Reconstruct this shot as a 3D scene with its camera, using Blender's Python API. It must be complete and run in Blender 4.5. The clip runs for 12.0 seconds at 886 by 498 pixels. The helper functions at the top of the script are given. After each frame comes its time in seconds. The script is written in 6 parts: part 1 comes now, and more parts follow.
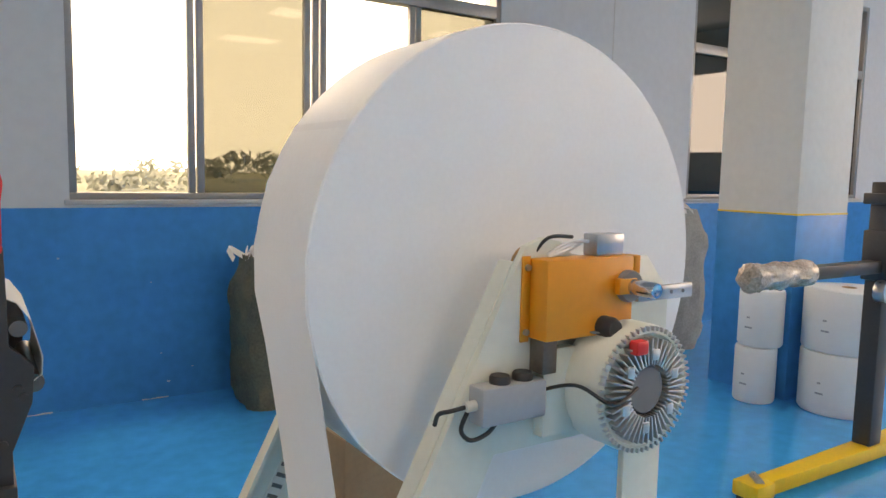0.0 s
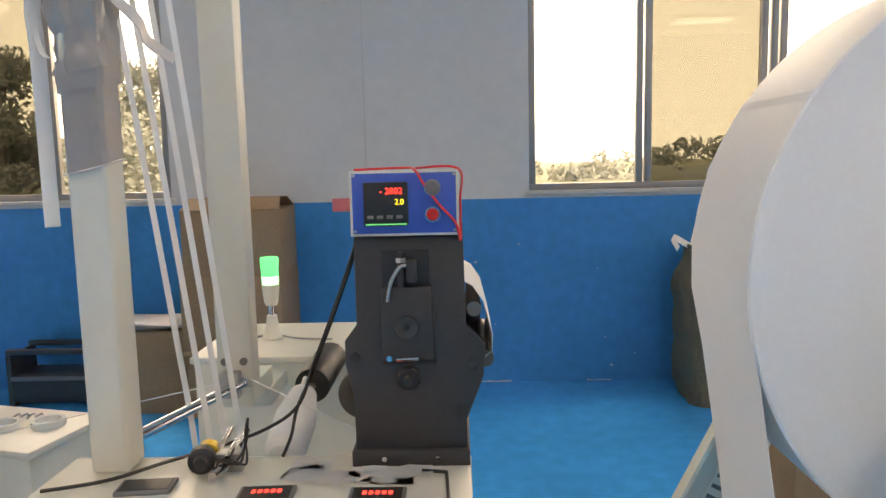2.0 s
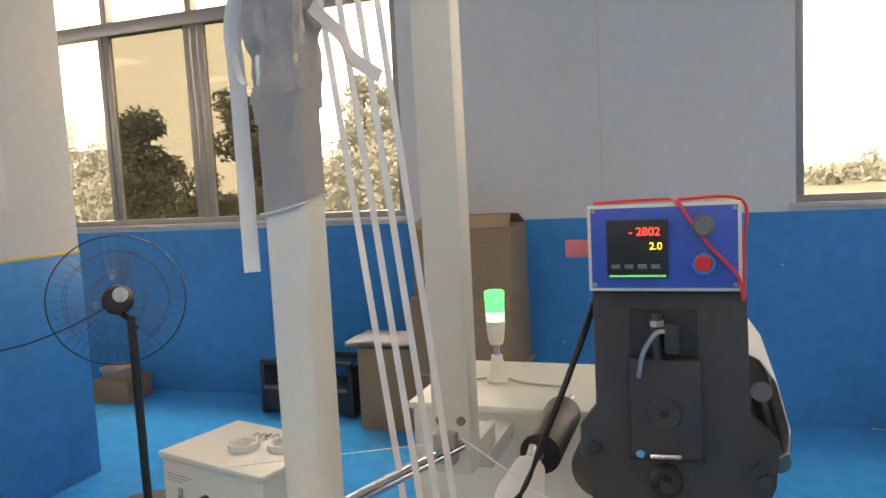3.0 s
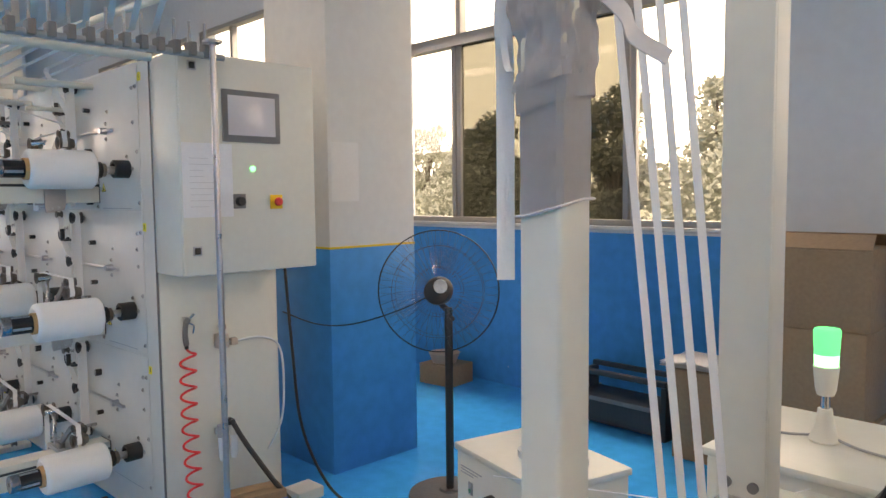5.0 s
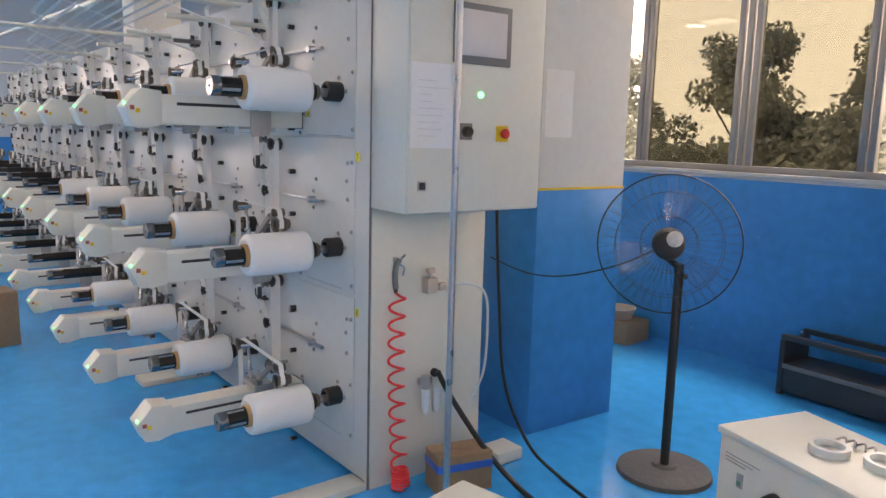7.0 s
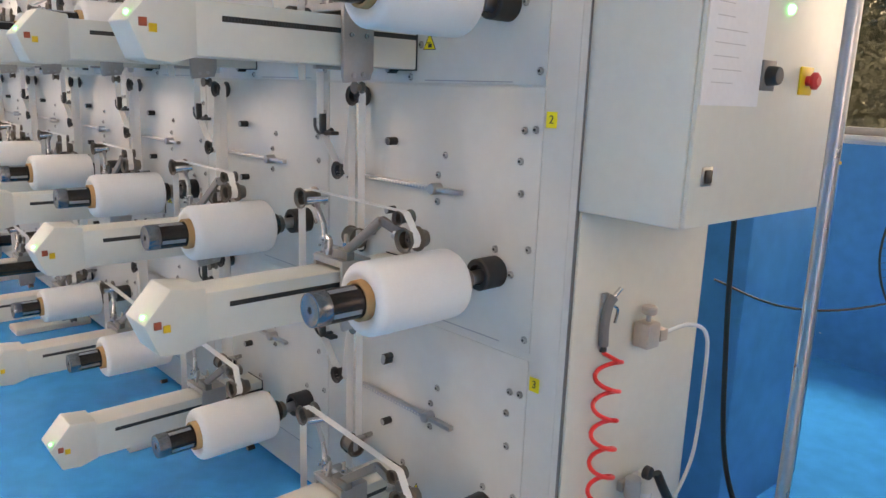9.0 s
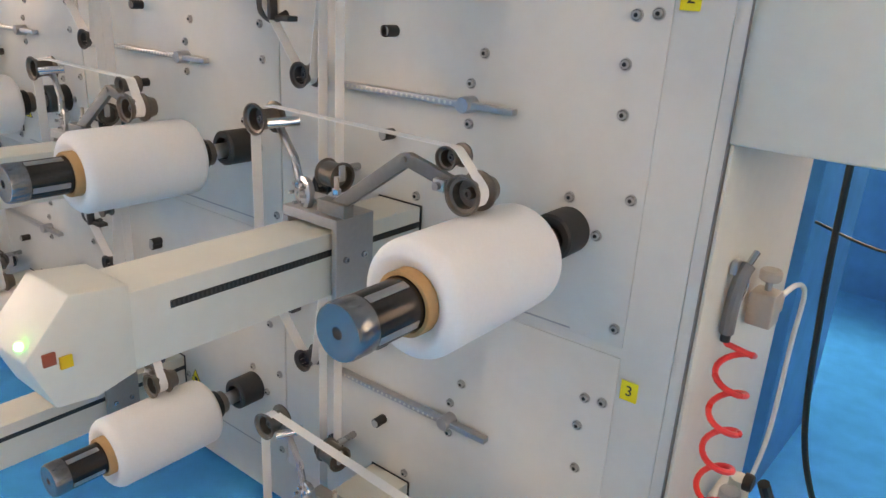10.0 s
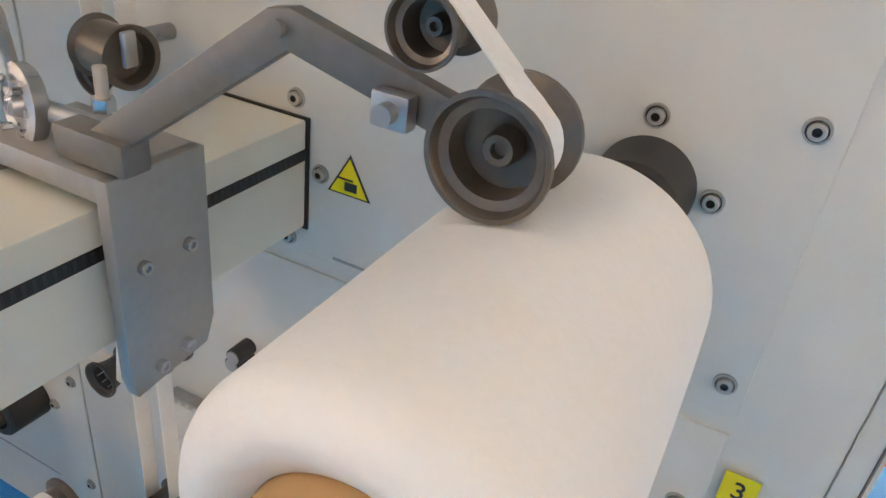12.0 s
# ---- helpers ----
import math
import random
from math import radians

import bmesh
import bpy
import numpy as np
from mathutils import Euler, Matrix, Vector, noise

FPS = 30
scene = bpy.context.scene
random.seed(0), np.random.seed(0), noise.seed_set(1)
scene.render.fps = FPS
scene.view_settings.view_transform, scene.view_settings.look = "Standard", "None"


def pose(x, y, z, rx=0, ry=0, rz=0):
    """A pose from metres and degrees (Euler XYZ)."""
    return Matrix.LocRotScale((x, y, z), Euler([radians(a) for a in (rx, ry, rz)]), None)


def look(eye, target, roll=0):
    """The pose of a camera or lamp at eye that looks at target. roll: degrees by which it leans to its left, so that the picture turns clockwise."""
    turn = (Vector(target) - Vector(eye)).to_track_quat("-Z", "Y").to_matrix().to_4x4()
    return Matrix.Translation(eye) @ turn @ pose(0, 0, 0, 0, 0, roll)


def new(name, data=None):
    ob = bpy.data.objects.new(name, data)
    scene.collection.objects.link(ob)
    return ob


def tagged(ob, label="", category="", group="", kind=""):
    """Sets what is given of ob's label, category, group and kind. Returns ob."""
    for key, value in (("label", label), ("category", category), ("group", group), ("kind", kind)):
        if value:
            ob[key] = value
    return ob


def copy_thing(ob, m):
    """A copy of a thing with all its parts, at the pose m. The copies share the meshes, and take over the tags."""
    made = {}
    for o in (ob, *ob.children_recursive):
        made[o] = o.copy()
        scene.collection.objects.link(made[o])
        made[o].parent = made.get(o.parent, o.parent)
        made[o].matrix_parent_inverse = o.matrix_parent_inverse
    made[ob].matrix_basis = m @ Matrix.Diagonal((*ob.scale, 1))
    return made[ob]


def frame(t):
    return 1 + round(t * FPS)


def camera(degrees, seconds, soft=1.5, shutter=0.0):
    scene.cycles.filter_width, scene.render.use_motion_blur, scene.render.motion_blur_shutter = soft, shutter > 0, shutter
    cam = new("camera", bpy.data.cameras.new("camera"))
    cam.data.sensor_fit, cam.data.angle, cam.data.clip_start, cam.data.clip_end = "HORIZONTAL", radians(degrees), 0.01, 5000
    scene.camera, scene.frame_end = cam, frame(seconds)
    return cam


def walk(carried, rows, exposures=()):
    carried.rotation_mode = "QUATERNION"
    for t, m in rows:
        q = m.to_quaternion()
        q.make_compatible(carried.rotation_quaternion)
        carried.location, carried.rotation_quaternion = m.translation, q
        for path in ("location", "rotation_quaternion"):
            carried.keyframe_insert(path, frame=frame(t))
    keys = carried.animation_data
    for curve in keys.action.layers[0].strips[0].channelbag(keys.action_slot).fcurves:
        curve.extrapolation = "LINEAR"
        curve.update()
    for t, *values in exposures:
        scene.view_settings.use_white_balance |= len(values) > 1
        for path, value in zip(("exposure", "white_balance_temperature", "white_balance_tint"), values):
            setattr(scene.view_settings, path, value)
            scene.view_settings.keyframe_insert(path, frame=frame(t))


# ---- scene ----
cam = camera(62.6, 12.0)

PATH = [
    (0, (0.043, -0.024, 1.558), (1.125, 1.646, 1.351), 1.2),
    (0.5, (0.047, -0.005, 1.557), (0.934, 1.775, 1.348), 0.9),
    (1, (0.045, 0.002, 1.554), (0.679, 1.886, 1.338), 0.4),
    (1.5, (0.048, 0.011, 1.553), (0.381, 1.97, 1.326), -0.3),
    (2, (0.078, 0.031, 1.558), (0.029, 2.016, 1.319), -1.3),
    (2.5, (0.085, 0.111, 1.568), (-0.291, 2.062, 1.339), -2.2),
    (3, (0.028, 0.327, 1.59), (-0.641, 2.202, 1.399), -3.0),
    (3.2, (0.022, 0.4, 1.585), (-0.762, 2.231, 1.41), -2.9),
    (4.8, (0.048, 0.563, 1.599), (-1.347, 1.987, 1.451), -0.8),
    (5, (0.04, 0.521, 1.581), (-1.391, 1.911, 1.433), -0.6),
    (5.5, (-0.042, 0.409, 1.574), (-1.537, 1.724, 1.39), 0.2),
    (6, (-0.151, 0.308, 1.557), (-1.665, 1.595, 1.326), 0.6),
    (6.5, (-0.334, 0.36, 1.555), (-1.888, 1.586, 1.266), 1.0),
    (7, (-0.614, 0.374, 1.545), (-2.217, 1.53, 1.237), 1.5),
    (7.5, (-0.972, 0.271, 1.554), (-2.567, 1.435, 1.235), 1.8),
    (9.3, (-2.353, 0.622, 1.486), (-3.783, 1.940, 0.995), 2.4),
    (9.5, (-2.484, 0.665, 1.474), (-3.861, 2.005, 0.917), 2.6),
    (10, (-2.851, 0.763, 1.438), (-4.045, 2.220, 0.768), 3.3),
    (10.5, (-3.139, 0.979, 1.400), (-4.101, 2.536, 0.594), 3.9),
    (11, (-3.317, 1.160, 1.372), (-4.119, 2.738, 0.440), 3.8),
    (11.5, (-3.399, 1.228, 1.322), (-4.075, 2.832, 0.337), 5.7),
    (12, (-3.360, 1.292, 1.282), (-4.131, 2.848, 0.289), 7.2),
]
walk(cam, [(t, look(eye, target, roll)) for t, eye, target, roll in PATH], [(0.0, 0.88, 9400, 21), (3.0, 0.94, 9500, 22), (5.0, 0.9, 8900, 23), (7.5, 1.0, 8300, 26), (9.5, 1.24, 9600, 26), (12.0, 1.43, 10300, 25)])

# ---- light ----
world = bpy.data.worlds.new("world")
scene.world = world
world.use_nodes = True
wn = world.node_tree.nodes
sky = wn.new("ShaderNodeTexSky")
sky.sky_type = "NISHITA"
sky.sun_disc = False
sky.sun_elevation = radians(34)
sky.sun_rotation = radians(150)
sky.air_density, sky.dust_density = 1.0, 1.5
wn["Background"].inputs[1].default_value = 0.15
world.node_tree.links.new(sky.outputs[0], wn["Background"].inputs[0])
sun_data = bpy.data.lights.new("sun", "SUN")
sun_data.energy, sun_data.angle, sun_data.color = 5.0, radians(6), (1.0, 0.95, 0.88)
sun = new("sun", sun_data)
sun.matrix_world = look((0, -20, 14), (6, 0, 0))


# ---- materials ----
def material(name, color, rough=0.5, metal=0.0, vary=0.08, scale=6.0, bump=0.0, bump_scale=60.0, coat=0.0, stain=None, stain_amount=0.0, spec=0.5):
    """A surface with two scales of colour variation, roughness variation and fine relief."""
    m = bpy.data.materials.new(name)
    m.use_nodes = True
    nt = m.node_tree
    b = nt.nodes["Principled BSDF"]
    b.inputs["Metallic"].default_value = metal
    b.inputs["Coat Weight"].default_value = coat
    b.inputs["Coat Roughness"].default_value = 0.12
    b.inputs["Specular IOR Level"].default_value = spec
    tc = nt.nodes.new("ShaderNodeTexCoord")
    n1 = nt.nodes.new("ShaderNodeTexNoise")
    n1.inputs["Scale"].default_value, n1.inputs["Detail"].default_value = scale, 6
    n2 = nt.nodes.new("ShaderNodeTexNoise")
    n2.inputs["Scale"].default_value, n2.inputs["Detail"].default_value = scale * 9, 4
    for n in (n1, n2):
        nt.links.new(tc.outputs["Object"], n.inputs["Vector"])
    add = nt.nodes.new("ShaderNodeMath")
    add.operation = "ADD"
    nt.links.new(n1.outputs[0], add.inputs[0])
    nt.links.new(n2.outputs[0], add.inputs[1])
    ramp = nt.nodes.new("ShaderNodeMapRange")
    ramp.inputs[1].default_value, ramp.inputs[2].default_value = 0.7, 1.3
    ramp.inputs[3].default_value, ramp.inputs[4].default_value = 1 - vary, 1 + vary
    nt.links.new(add.outputs[0], ramp.inputs[0])
    mul = nt.nodes.new("ShaderNodeVectorMath")
    mul.operation = "SCALE"
    mul.inputs[0].default_value = color[:3]
    nt.links.new(ramp.outputs[0], mul.inputs["Scale"])
    out = mul.outputs[0]
    if stain:
        n3 = nt.nodes.new("ShaderNodeTexNoise")
        n3.inputs["Scale"].default_value, n3.inputs["Detail"].default_value = scale * 0.7, 8
        nt.links.new(tc.outputs["Object"], n3.inputs["Vector"])
        r3 = nt.nodes.new("ShaderNodeMapRange")
        r3.inputs[1].default_value, r3.inputs[2].default_value = 0.55, 0.75
        r3.inputs[3].default_value, r3.inputs[4].default_value = 0.0, stain_amount
        nt.links.new(n3.outputs[0], r3.inputs[0])
        mix = nt.nodes.new("ShaderNodeMix")
        mix.data_type = "RGBA"
        nt.links.new(r3.outputs[0], mix.inputs[0])
        nt.links.new(out, mix.inputs[6])
        mix.inputs[7].default_value = (*stain, 1)
        out = mix.outputs[2]
    nt.links.new(out, b.inputs["Base Color"])
    rr = nt.nodes.new("ShaderNodeMapRange")
    rr.inputs[1].default_value, rr.inputs[2].default_value = 0.3, 0.7
    rr.inputs[3].default_value, rr.inputs[4].default_value = max(0.02, rough * 0.85), min(1.0, rough * 1.15)
    nt.links.new(n1.outputs[0], rr.inputs[0])
    nt.links.new(rr.outputs[0], b.inputs["Roughness"])
    if bump:
        n4 = nt.nodes.new("ShaderNodeTexNoise")
        n4.inputs["Scale"].default_value, n4.inputs["Detail"].default_value = bump_scale, 5
        nt.links.new(tc.outputs["Object"], n4.inputs["Vector"])
        bp = nt.nodes.new("ShaderNodeBump")
        bp.inputs["Strength"].default_value, bp.inputs["Distance"].default_value = bump, 0.004
        nt.links.new(n4.outputs[0], bp.inputs["Height"])
        nt.links.new(bp.outputs[0], b.inputs["Normal"])
    return m


def glow(name, color, strength):
    m = bpy.data.materials.new(name)
    m.use_nodes = True
    b = m.node_tree.nodes["Principled BSDF"]
    b.inputs["Base Color"].default_value = (*color, 1)
    b.inputs["Emission Color"].default_value = (*color, 1)
    b.inputs["Emission Strength"].default_value = strength
    return m


def glass(name, color, rough=0.02, gloss=0.05):
    """A thin pane: mostly clear, tinted, with a real reflection."""
    m = bpy.data.materials.new(name)
    m.use_nodes = True
    nt = m.node_tree
    nt.nodes.remove(nt.nodes["Principled BSDF"])
    tr = nt.nodes.new("ShaderNodeBsdfTransparent")
    tr.inputs[0].default_value = (*color, 1)
    gl = nt.nodes.new("ShaderNodeBsdfGlossy")
    gl.inputs["Roughness"].default_value = rough
    mx = nt.nodes.new("ShaderNodeMixShader")
    mx.inputs[0].default_value = gloss
    nt.links.new(tr.outputs[0], mx.inputs[1])
    nt.links.new(gl.outputs[0], mx.inputs[2])
    nt.links.new(mx.outputs[0], nt.nodes["Material Output"].inputs[0])
    return m


M_FLOOR = material("blue_epoxy", (0.003, 0.37, 0.82), 0.2, vary=0.12, scale=1.2, bump=0.05, bump_scale=18, coat=0.15, stain=(0.012, 0.40, 0.82), stain_amount=0.2, spec=0.3)
M_DADO = material("blue_wall_paint", (0.008, 0.25, 0.60), 0.40, vary=0.12, scale=1.5, bump=0.08, bump_scale=35, stain=(0.018, 0.27, 0.60), stain_amount=0.2, spec=0.35)
M_WALL = material("white_wall_paint", (0.62, 0.63, 0.64), 0.7, vary=0.04, scale=1.5, bump=0.1, bump_scale=40, stain=(0.5, 0.5, 0.48), stain_amount=0.25)
M_COLUMN = material("cream_wall_paint", (0.68, 0.66, 0.62), 0.7, vary=0.04, scale=2, bump=0.1, bump_scale=40)
M_CEIL = material("ceiling_paint", (0.7, 0.7, 0.68), 0.8, vary=0.03)
M_ALU = material("window_aluminium", (0.32, 0.31, 0.30), 0.4, metal=0.5, vary=0.05)
M_SILL = material("window_sill_stone", (0.55, 0.54, 0.52), 0.6, vary=0.08, scale=8)
M_CLEAR = glass("clear_glass", (0.97, 0.98, 0.97))
M_CHIP = material("bare_plaster", (0.45, 0.5, 0.55), 0.8)
M_TINT = glass("bronze_glass", (0.34, 0.345, 0.31), gloss=0.03)
M_TINT_DARK = glass("dark_glass", (0.05, 0.055, 0.055), gloss=0.08)
M_GRASS = material("field_grass", (0.24, 0.24, 0.15), 0.9, vary=0.4, scale=0.2)
M_LEAF = material("tree_leaf", (0.19, 0.195, 0.16), 0.7, vary=0.3, scale=1.0)
lt = M_LEAF.node_tree
leaf_back = lt.nodes.new("ShaderNodeBsdfTranslucent")
leaf_back.inputs[0].default_value = (0.10, 0.11, 0.085, 1)
leaf_mix = lt.nodes.new("ShaderNodeAddShader")
lt.links.new(lt.nodes["Principled BSDF"].outputs[0], leaf_mix.inputs[0])
lt.links.new(leaf_back.outputs[0], leaf_mix.inputs[1])
lt.links.new(leaf_mix.outputs[0], lt.nodes["Material Output"].inputs[0])
M_BARK = material("tree_bark", (0.10, 0.08, 0.06), 0.9, vary=0.3, scale=6)
M_WHITE = material("machine_cream_paint", (0.66, 0.65, 0.58), 0.38, vary=0.03, scale=3, bump=0.03, bump_scale=120)
M_PANEL = material("machine_panel_paint", (0.60, 0.595, 0.56), 0.36, vary=0.03, scale=2.5, bump=0.03, bump_scale=120)
M_PAPER = material("nonwoven_white", (0.77, 0.77, 0.765), 0.8, vary=0.02, scale=20, bump=0.05, bump_scale=300)
M_BLACK = material("black_rubber", (0.018, 0.018, 0.02), 0.5, vary=0.2, scale=10)
M_DARK = material("dark_painted_steel", (0.035, 0.036, 0.04), 0.45, vary=0.15, scale=8)
M_STEEL = material("brushed_steel", (0.45, 0.45, 0.46), 0.3, metal=0.9, vary=0.08, scale=10)
M_GREY = material("grey_aluminium", (0.40, 0.39, 0.38), 0.42, metal=0.6, vary=0.06, scale=10)
M_KRAFT = material("kraft_cardboard", (0.30, 0.20, 0.125), 0.85, vary=0.1, scale=5, bump=0.1)
M_ORANGE = material("orange_paint", (0.75, 0.27, 0.02), 0.4, vary=0.05, scale=6)
M_YELLOW = material("yellow_paint", (0.8, 0.5, 0.02), 0.45, vary=0.06, scale=6)
M_RED = material("red_plastic", (0.7, 0.03, 0.03), 0.4)
M_REDHOSE = material("red_hose", (0.95, 0.05, 0.05), 0.3)
M_BLUEBOX = material("blue_panel_paint", (0.03, 0.10, 0.45), 0.4)
M_CORE = material("brown_core", (0.45, 0.27, 0.13), 0.85, vary=0.08, scale=10)


# ---- mesh helpers ----
def mesh_of(name, bm, mat, smooth=True):
    me = bpy.data.meshes.new(name)
    bm.to_mesh(me)
    bm.free()
    me.materials.append(mat)
    if smooth:
        me.shade_smooth()
        me.set_sharp_from_angle(angle=radians(35))
    return me


def part(name, bm, mat, parent, label="", smooth=True):
    ob = new(name, mesh_of(name, bm, mat, smooth))
    ob.parent = parent
    if label:
        ob["label"] = label
    return ob


def empty(name, x=0, y=0, z=0, label="", category="", group="", kind=""):
    ob = new(name)
    ob.location = (x, y, z)
    return tagged(ob, label, category, group, kind)


def solid(name, bm, mat, label="", category="", group="", kind="", smooth=True):
    return tagged(new(name, mesh_of(name, bm, mat, smooth)), label, category, group, kind)


def box(x0, x1, y0, y1, z0, z1, bevel=0.0, bm=None, seg=2):
    bm = bm or bmesh.new()
    r = bmesh.ops.create_cube(bm, size=1, matrix=Matrix.Translation(((x0 + x1) / 2, (y0 + y1) / 2, (z0 + z1) / 2)) @ Matrix.Diagonal((x1 - x0, y1 - y0, z1 - z0, 1)))
    if bevel:
        es = list({e for v in r["verts"] for e in v.link_edges})
        bmesh.ops.bevel(bm, geom=es, offset=bevel, segments=seg, affect="EDGES", profile=0.5)
    return bm


def rod(a, b, r, n=20, r2=None, bm=None, bevel=0.0):
    """A round bar from a to b."""
    bm = bm or bmesh.new()
    a, b = Vector(a), Vector(b)
    m = Matrix.Translation((a + b) / 2) @ (b - a).to_track_quat("Z", "Y").to_matrix().to_4x4()
    res = bmesh.ops.create_cone(bm, cap_ends=True, segments=n, radius1=r, radius2=r if r2 is None else r2, depth=(b - a).length, matrix=m)
    if bevel:
        es = [e for e in {e for v in res["verts"] for e in v.link_edges} if any(len(f.verts) > 4 for f in e.link_faces)]
        bmesh.ops.bevel(bm, geom=es, offset=bevel, segments=2, affect="EDGES", profile=0.5)
    return bm


def lathe(profile, a, axis, n=32, bm=None):
    """Turns (radius, height) pairs round the axis that starts at a."""
    bm = bm or bmesh.new()
    m = Matrix.Translation(a) @ Vector(axis).to_track_quat("Z", "Y").to_matrix().to_4x4()
    rings = []
    for r, h in profile:
        if r < 1e-6:
            rings.append([bm.verts.new(m @ Vector((0, 0, h)))])
        else:
            rings.append([bm.verts.new(m @ Vector((r * math.cos(2 * math.pi * k / n), r * math.sin(2 * math.pi * k / n), h))) for k in range(n)])
    for p, q in zip(rings, rings[1:]):
        for k in range(n):
            a0, a1 = p[k % len(p)], p[(k + 1) % len(p)]
            b0, b1 = q[k % len(q)], q[(k + 1) % len(q)]
            vs = []
            for v in (a0, a1, b1, b0):
                if v not in vs:
                    vs.append(v)
            if len(vs) > 2:
                bm.faces.new(vs)
    bmesh.ops.recalc_face_normals(bm, faces=bm.faces)
    return bm


def tube(points, r, n=8, bm=None, closed=False, flat=None):
    """A bent round bar, or with flat=(width, thickness, up) a band, along the points."""
    bm = bm or bmesh.new()
    pts = [Vector(p) for p in points]
    rings = []
    for i, p in enumerate(pts):
        q0 = pts[i - 1] if (i or closed) else p
        q1 = pts[(i + 1) % len(pts)] if (i < len(pts) - 1 or closed) else p
        d = (q1 - q0).normalized()
        if flat:
            side = Vector(flat[2])
            nrm = d.cross(side).normalized()
            w, t = flat[0] / 2, flat[1] / 2
            ring = [p + side * w + nrm * t, p - side * w + nrm * t, p - side * w - nrm * t, p + side * w - nrm * t]
        else:
            u = d.orthogonal().normalized()
            if rings:
                u = (last - d * last.dot(d)).normalized()
            last = u
            v = d.cross(u)
            ring = [p + r * (math.cos(2 * math.pi * k / n) * u + math.sin(2 * math.pi * k / n) * v) for k in range(n)]
        rings.append([bm.verts.new(c) for c in ring])
    k = len(rings[0])
    pairs = list(zip(rings, rings[1:])) + ([(rings[-1], rings[0])] if closed else [])
    for p, q in pairs:
        for i in range(k):
            bm.faces.new((p[i], p[(i + 1) % k], q[(i + 1) % k], q[i]))
    if not closed:
        bm.faces.new(rings[0][::-1])
        bm.faces.new(rings[-1])
    bmesh.ops.recalc_face_normals(bm, faces=bm.faces)
    return bm


def smooth_path(points, n=8):
    """Points on a smooth curve through the given ones."""
    p = [Vector(points[0]), *map(Vector, points), Vector(points[-1])]
    out = []
    for i in range(1, len(p) - 2):
        for k in range(n):
            t = k / n
            a, b, c, d = p[i - 1], p[i], p[i + 1], p[i + 2]
            out.append(0.5 * (2 * b + (c - a) * t + (2 * a - 5 * b + 4 * c - d) * t * t + (3 * b - a - 3 * c + d) * t ** 3))
    return out + [p[-1]]


def plate(outline, origin, u, v, depth, bevel=0.0, bm=None):
    """A flat plate: outline in (u, v) coordinates at origin, thickened by depth along u x v."""
    bm = bm or bmesh.new()
    u, v = Vector(u), Vector(v)
    n = u.cross(v)
    o = Vector(origin)
    f = bm.faces.new([bm.verts.new(o + u * a + v * b) for a, b in outline])
    r = bmesh.ops.extrude_face_region(bm, geom=[f])
    top = [e for e in r["geom"] if isinstance(e, bmesh.types.BMVert)]
    bmesh.ops.translate(bm, verts=top, vec=n * depth)
    bmesh.ops.recalc_face_normals(bm, faces=bm.faces)
    if bevel:
        es = [e for e in bm.edges if len(e.link_faces) == 2 and e.calc_face_angle() > 0.5]
        bmesh.ops.bevel(bm, geom=es, offset=bevel, segments=2, affect="EDGES", profile=0.5)
    return bm


# ---- the hall ----
X0, X1, Y0, Y1, H = -17.0, 13.0, -9.0, 5.05, 4.6
solid("floor", box(X0, X1, Y0, Y1 + 0.24, -0.2, 0), M_FLOOR, "glossy bright blue epoxy factory floor", "floor", kind="structure", smooth=False)
solid("ceiling", box(X0, X1, Y0, Y1 + 0.24, H, H + 0.2), M_CEIL, "plain white painted hall ceiling", "ceiling", kind="structure", smooth=False)
WINDOWS = [(-12.9, -9.55, 0), (-9.2, -5.85, 0), (-5.25, -1.92, 0), (0.555, 3.87, 1), (6.36, 9.7, 2)]
Z_SILL, Z_HEAD = 1.345, 3.75


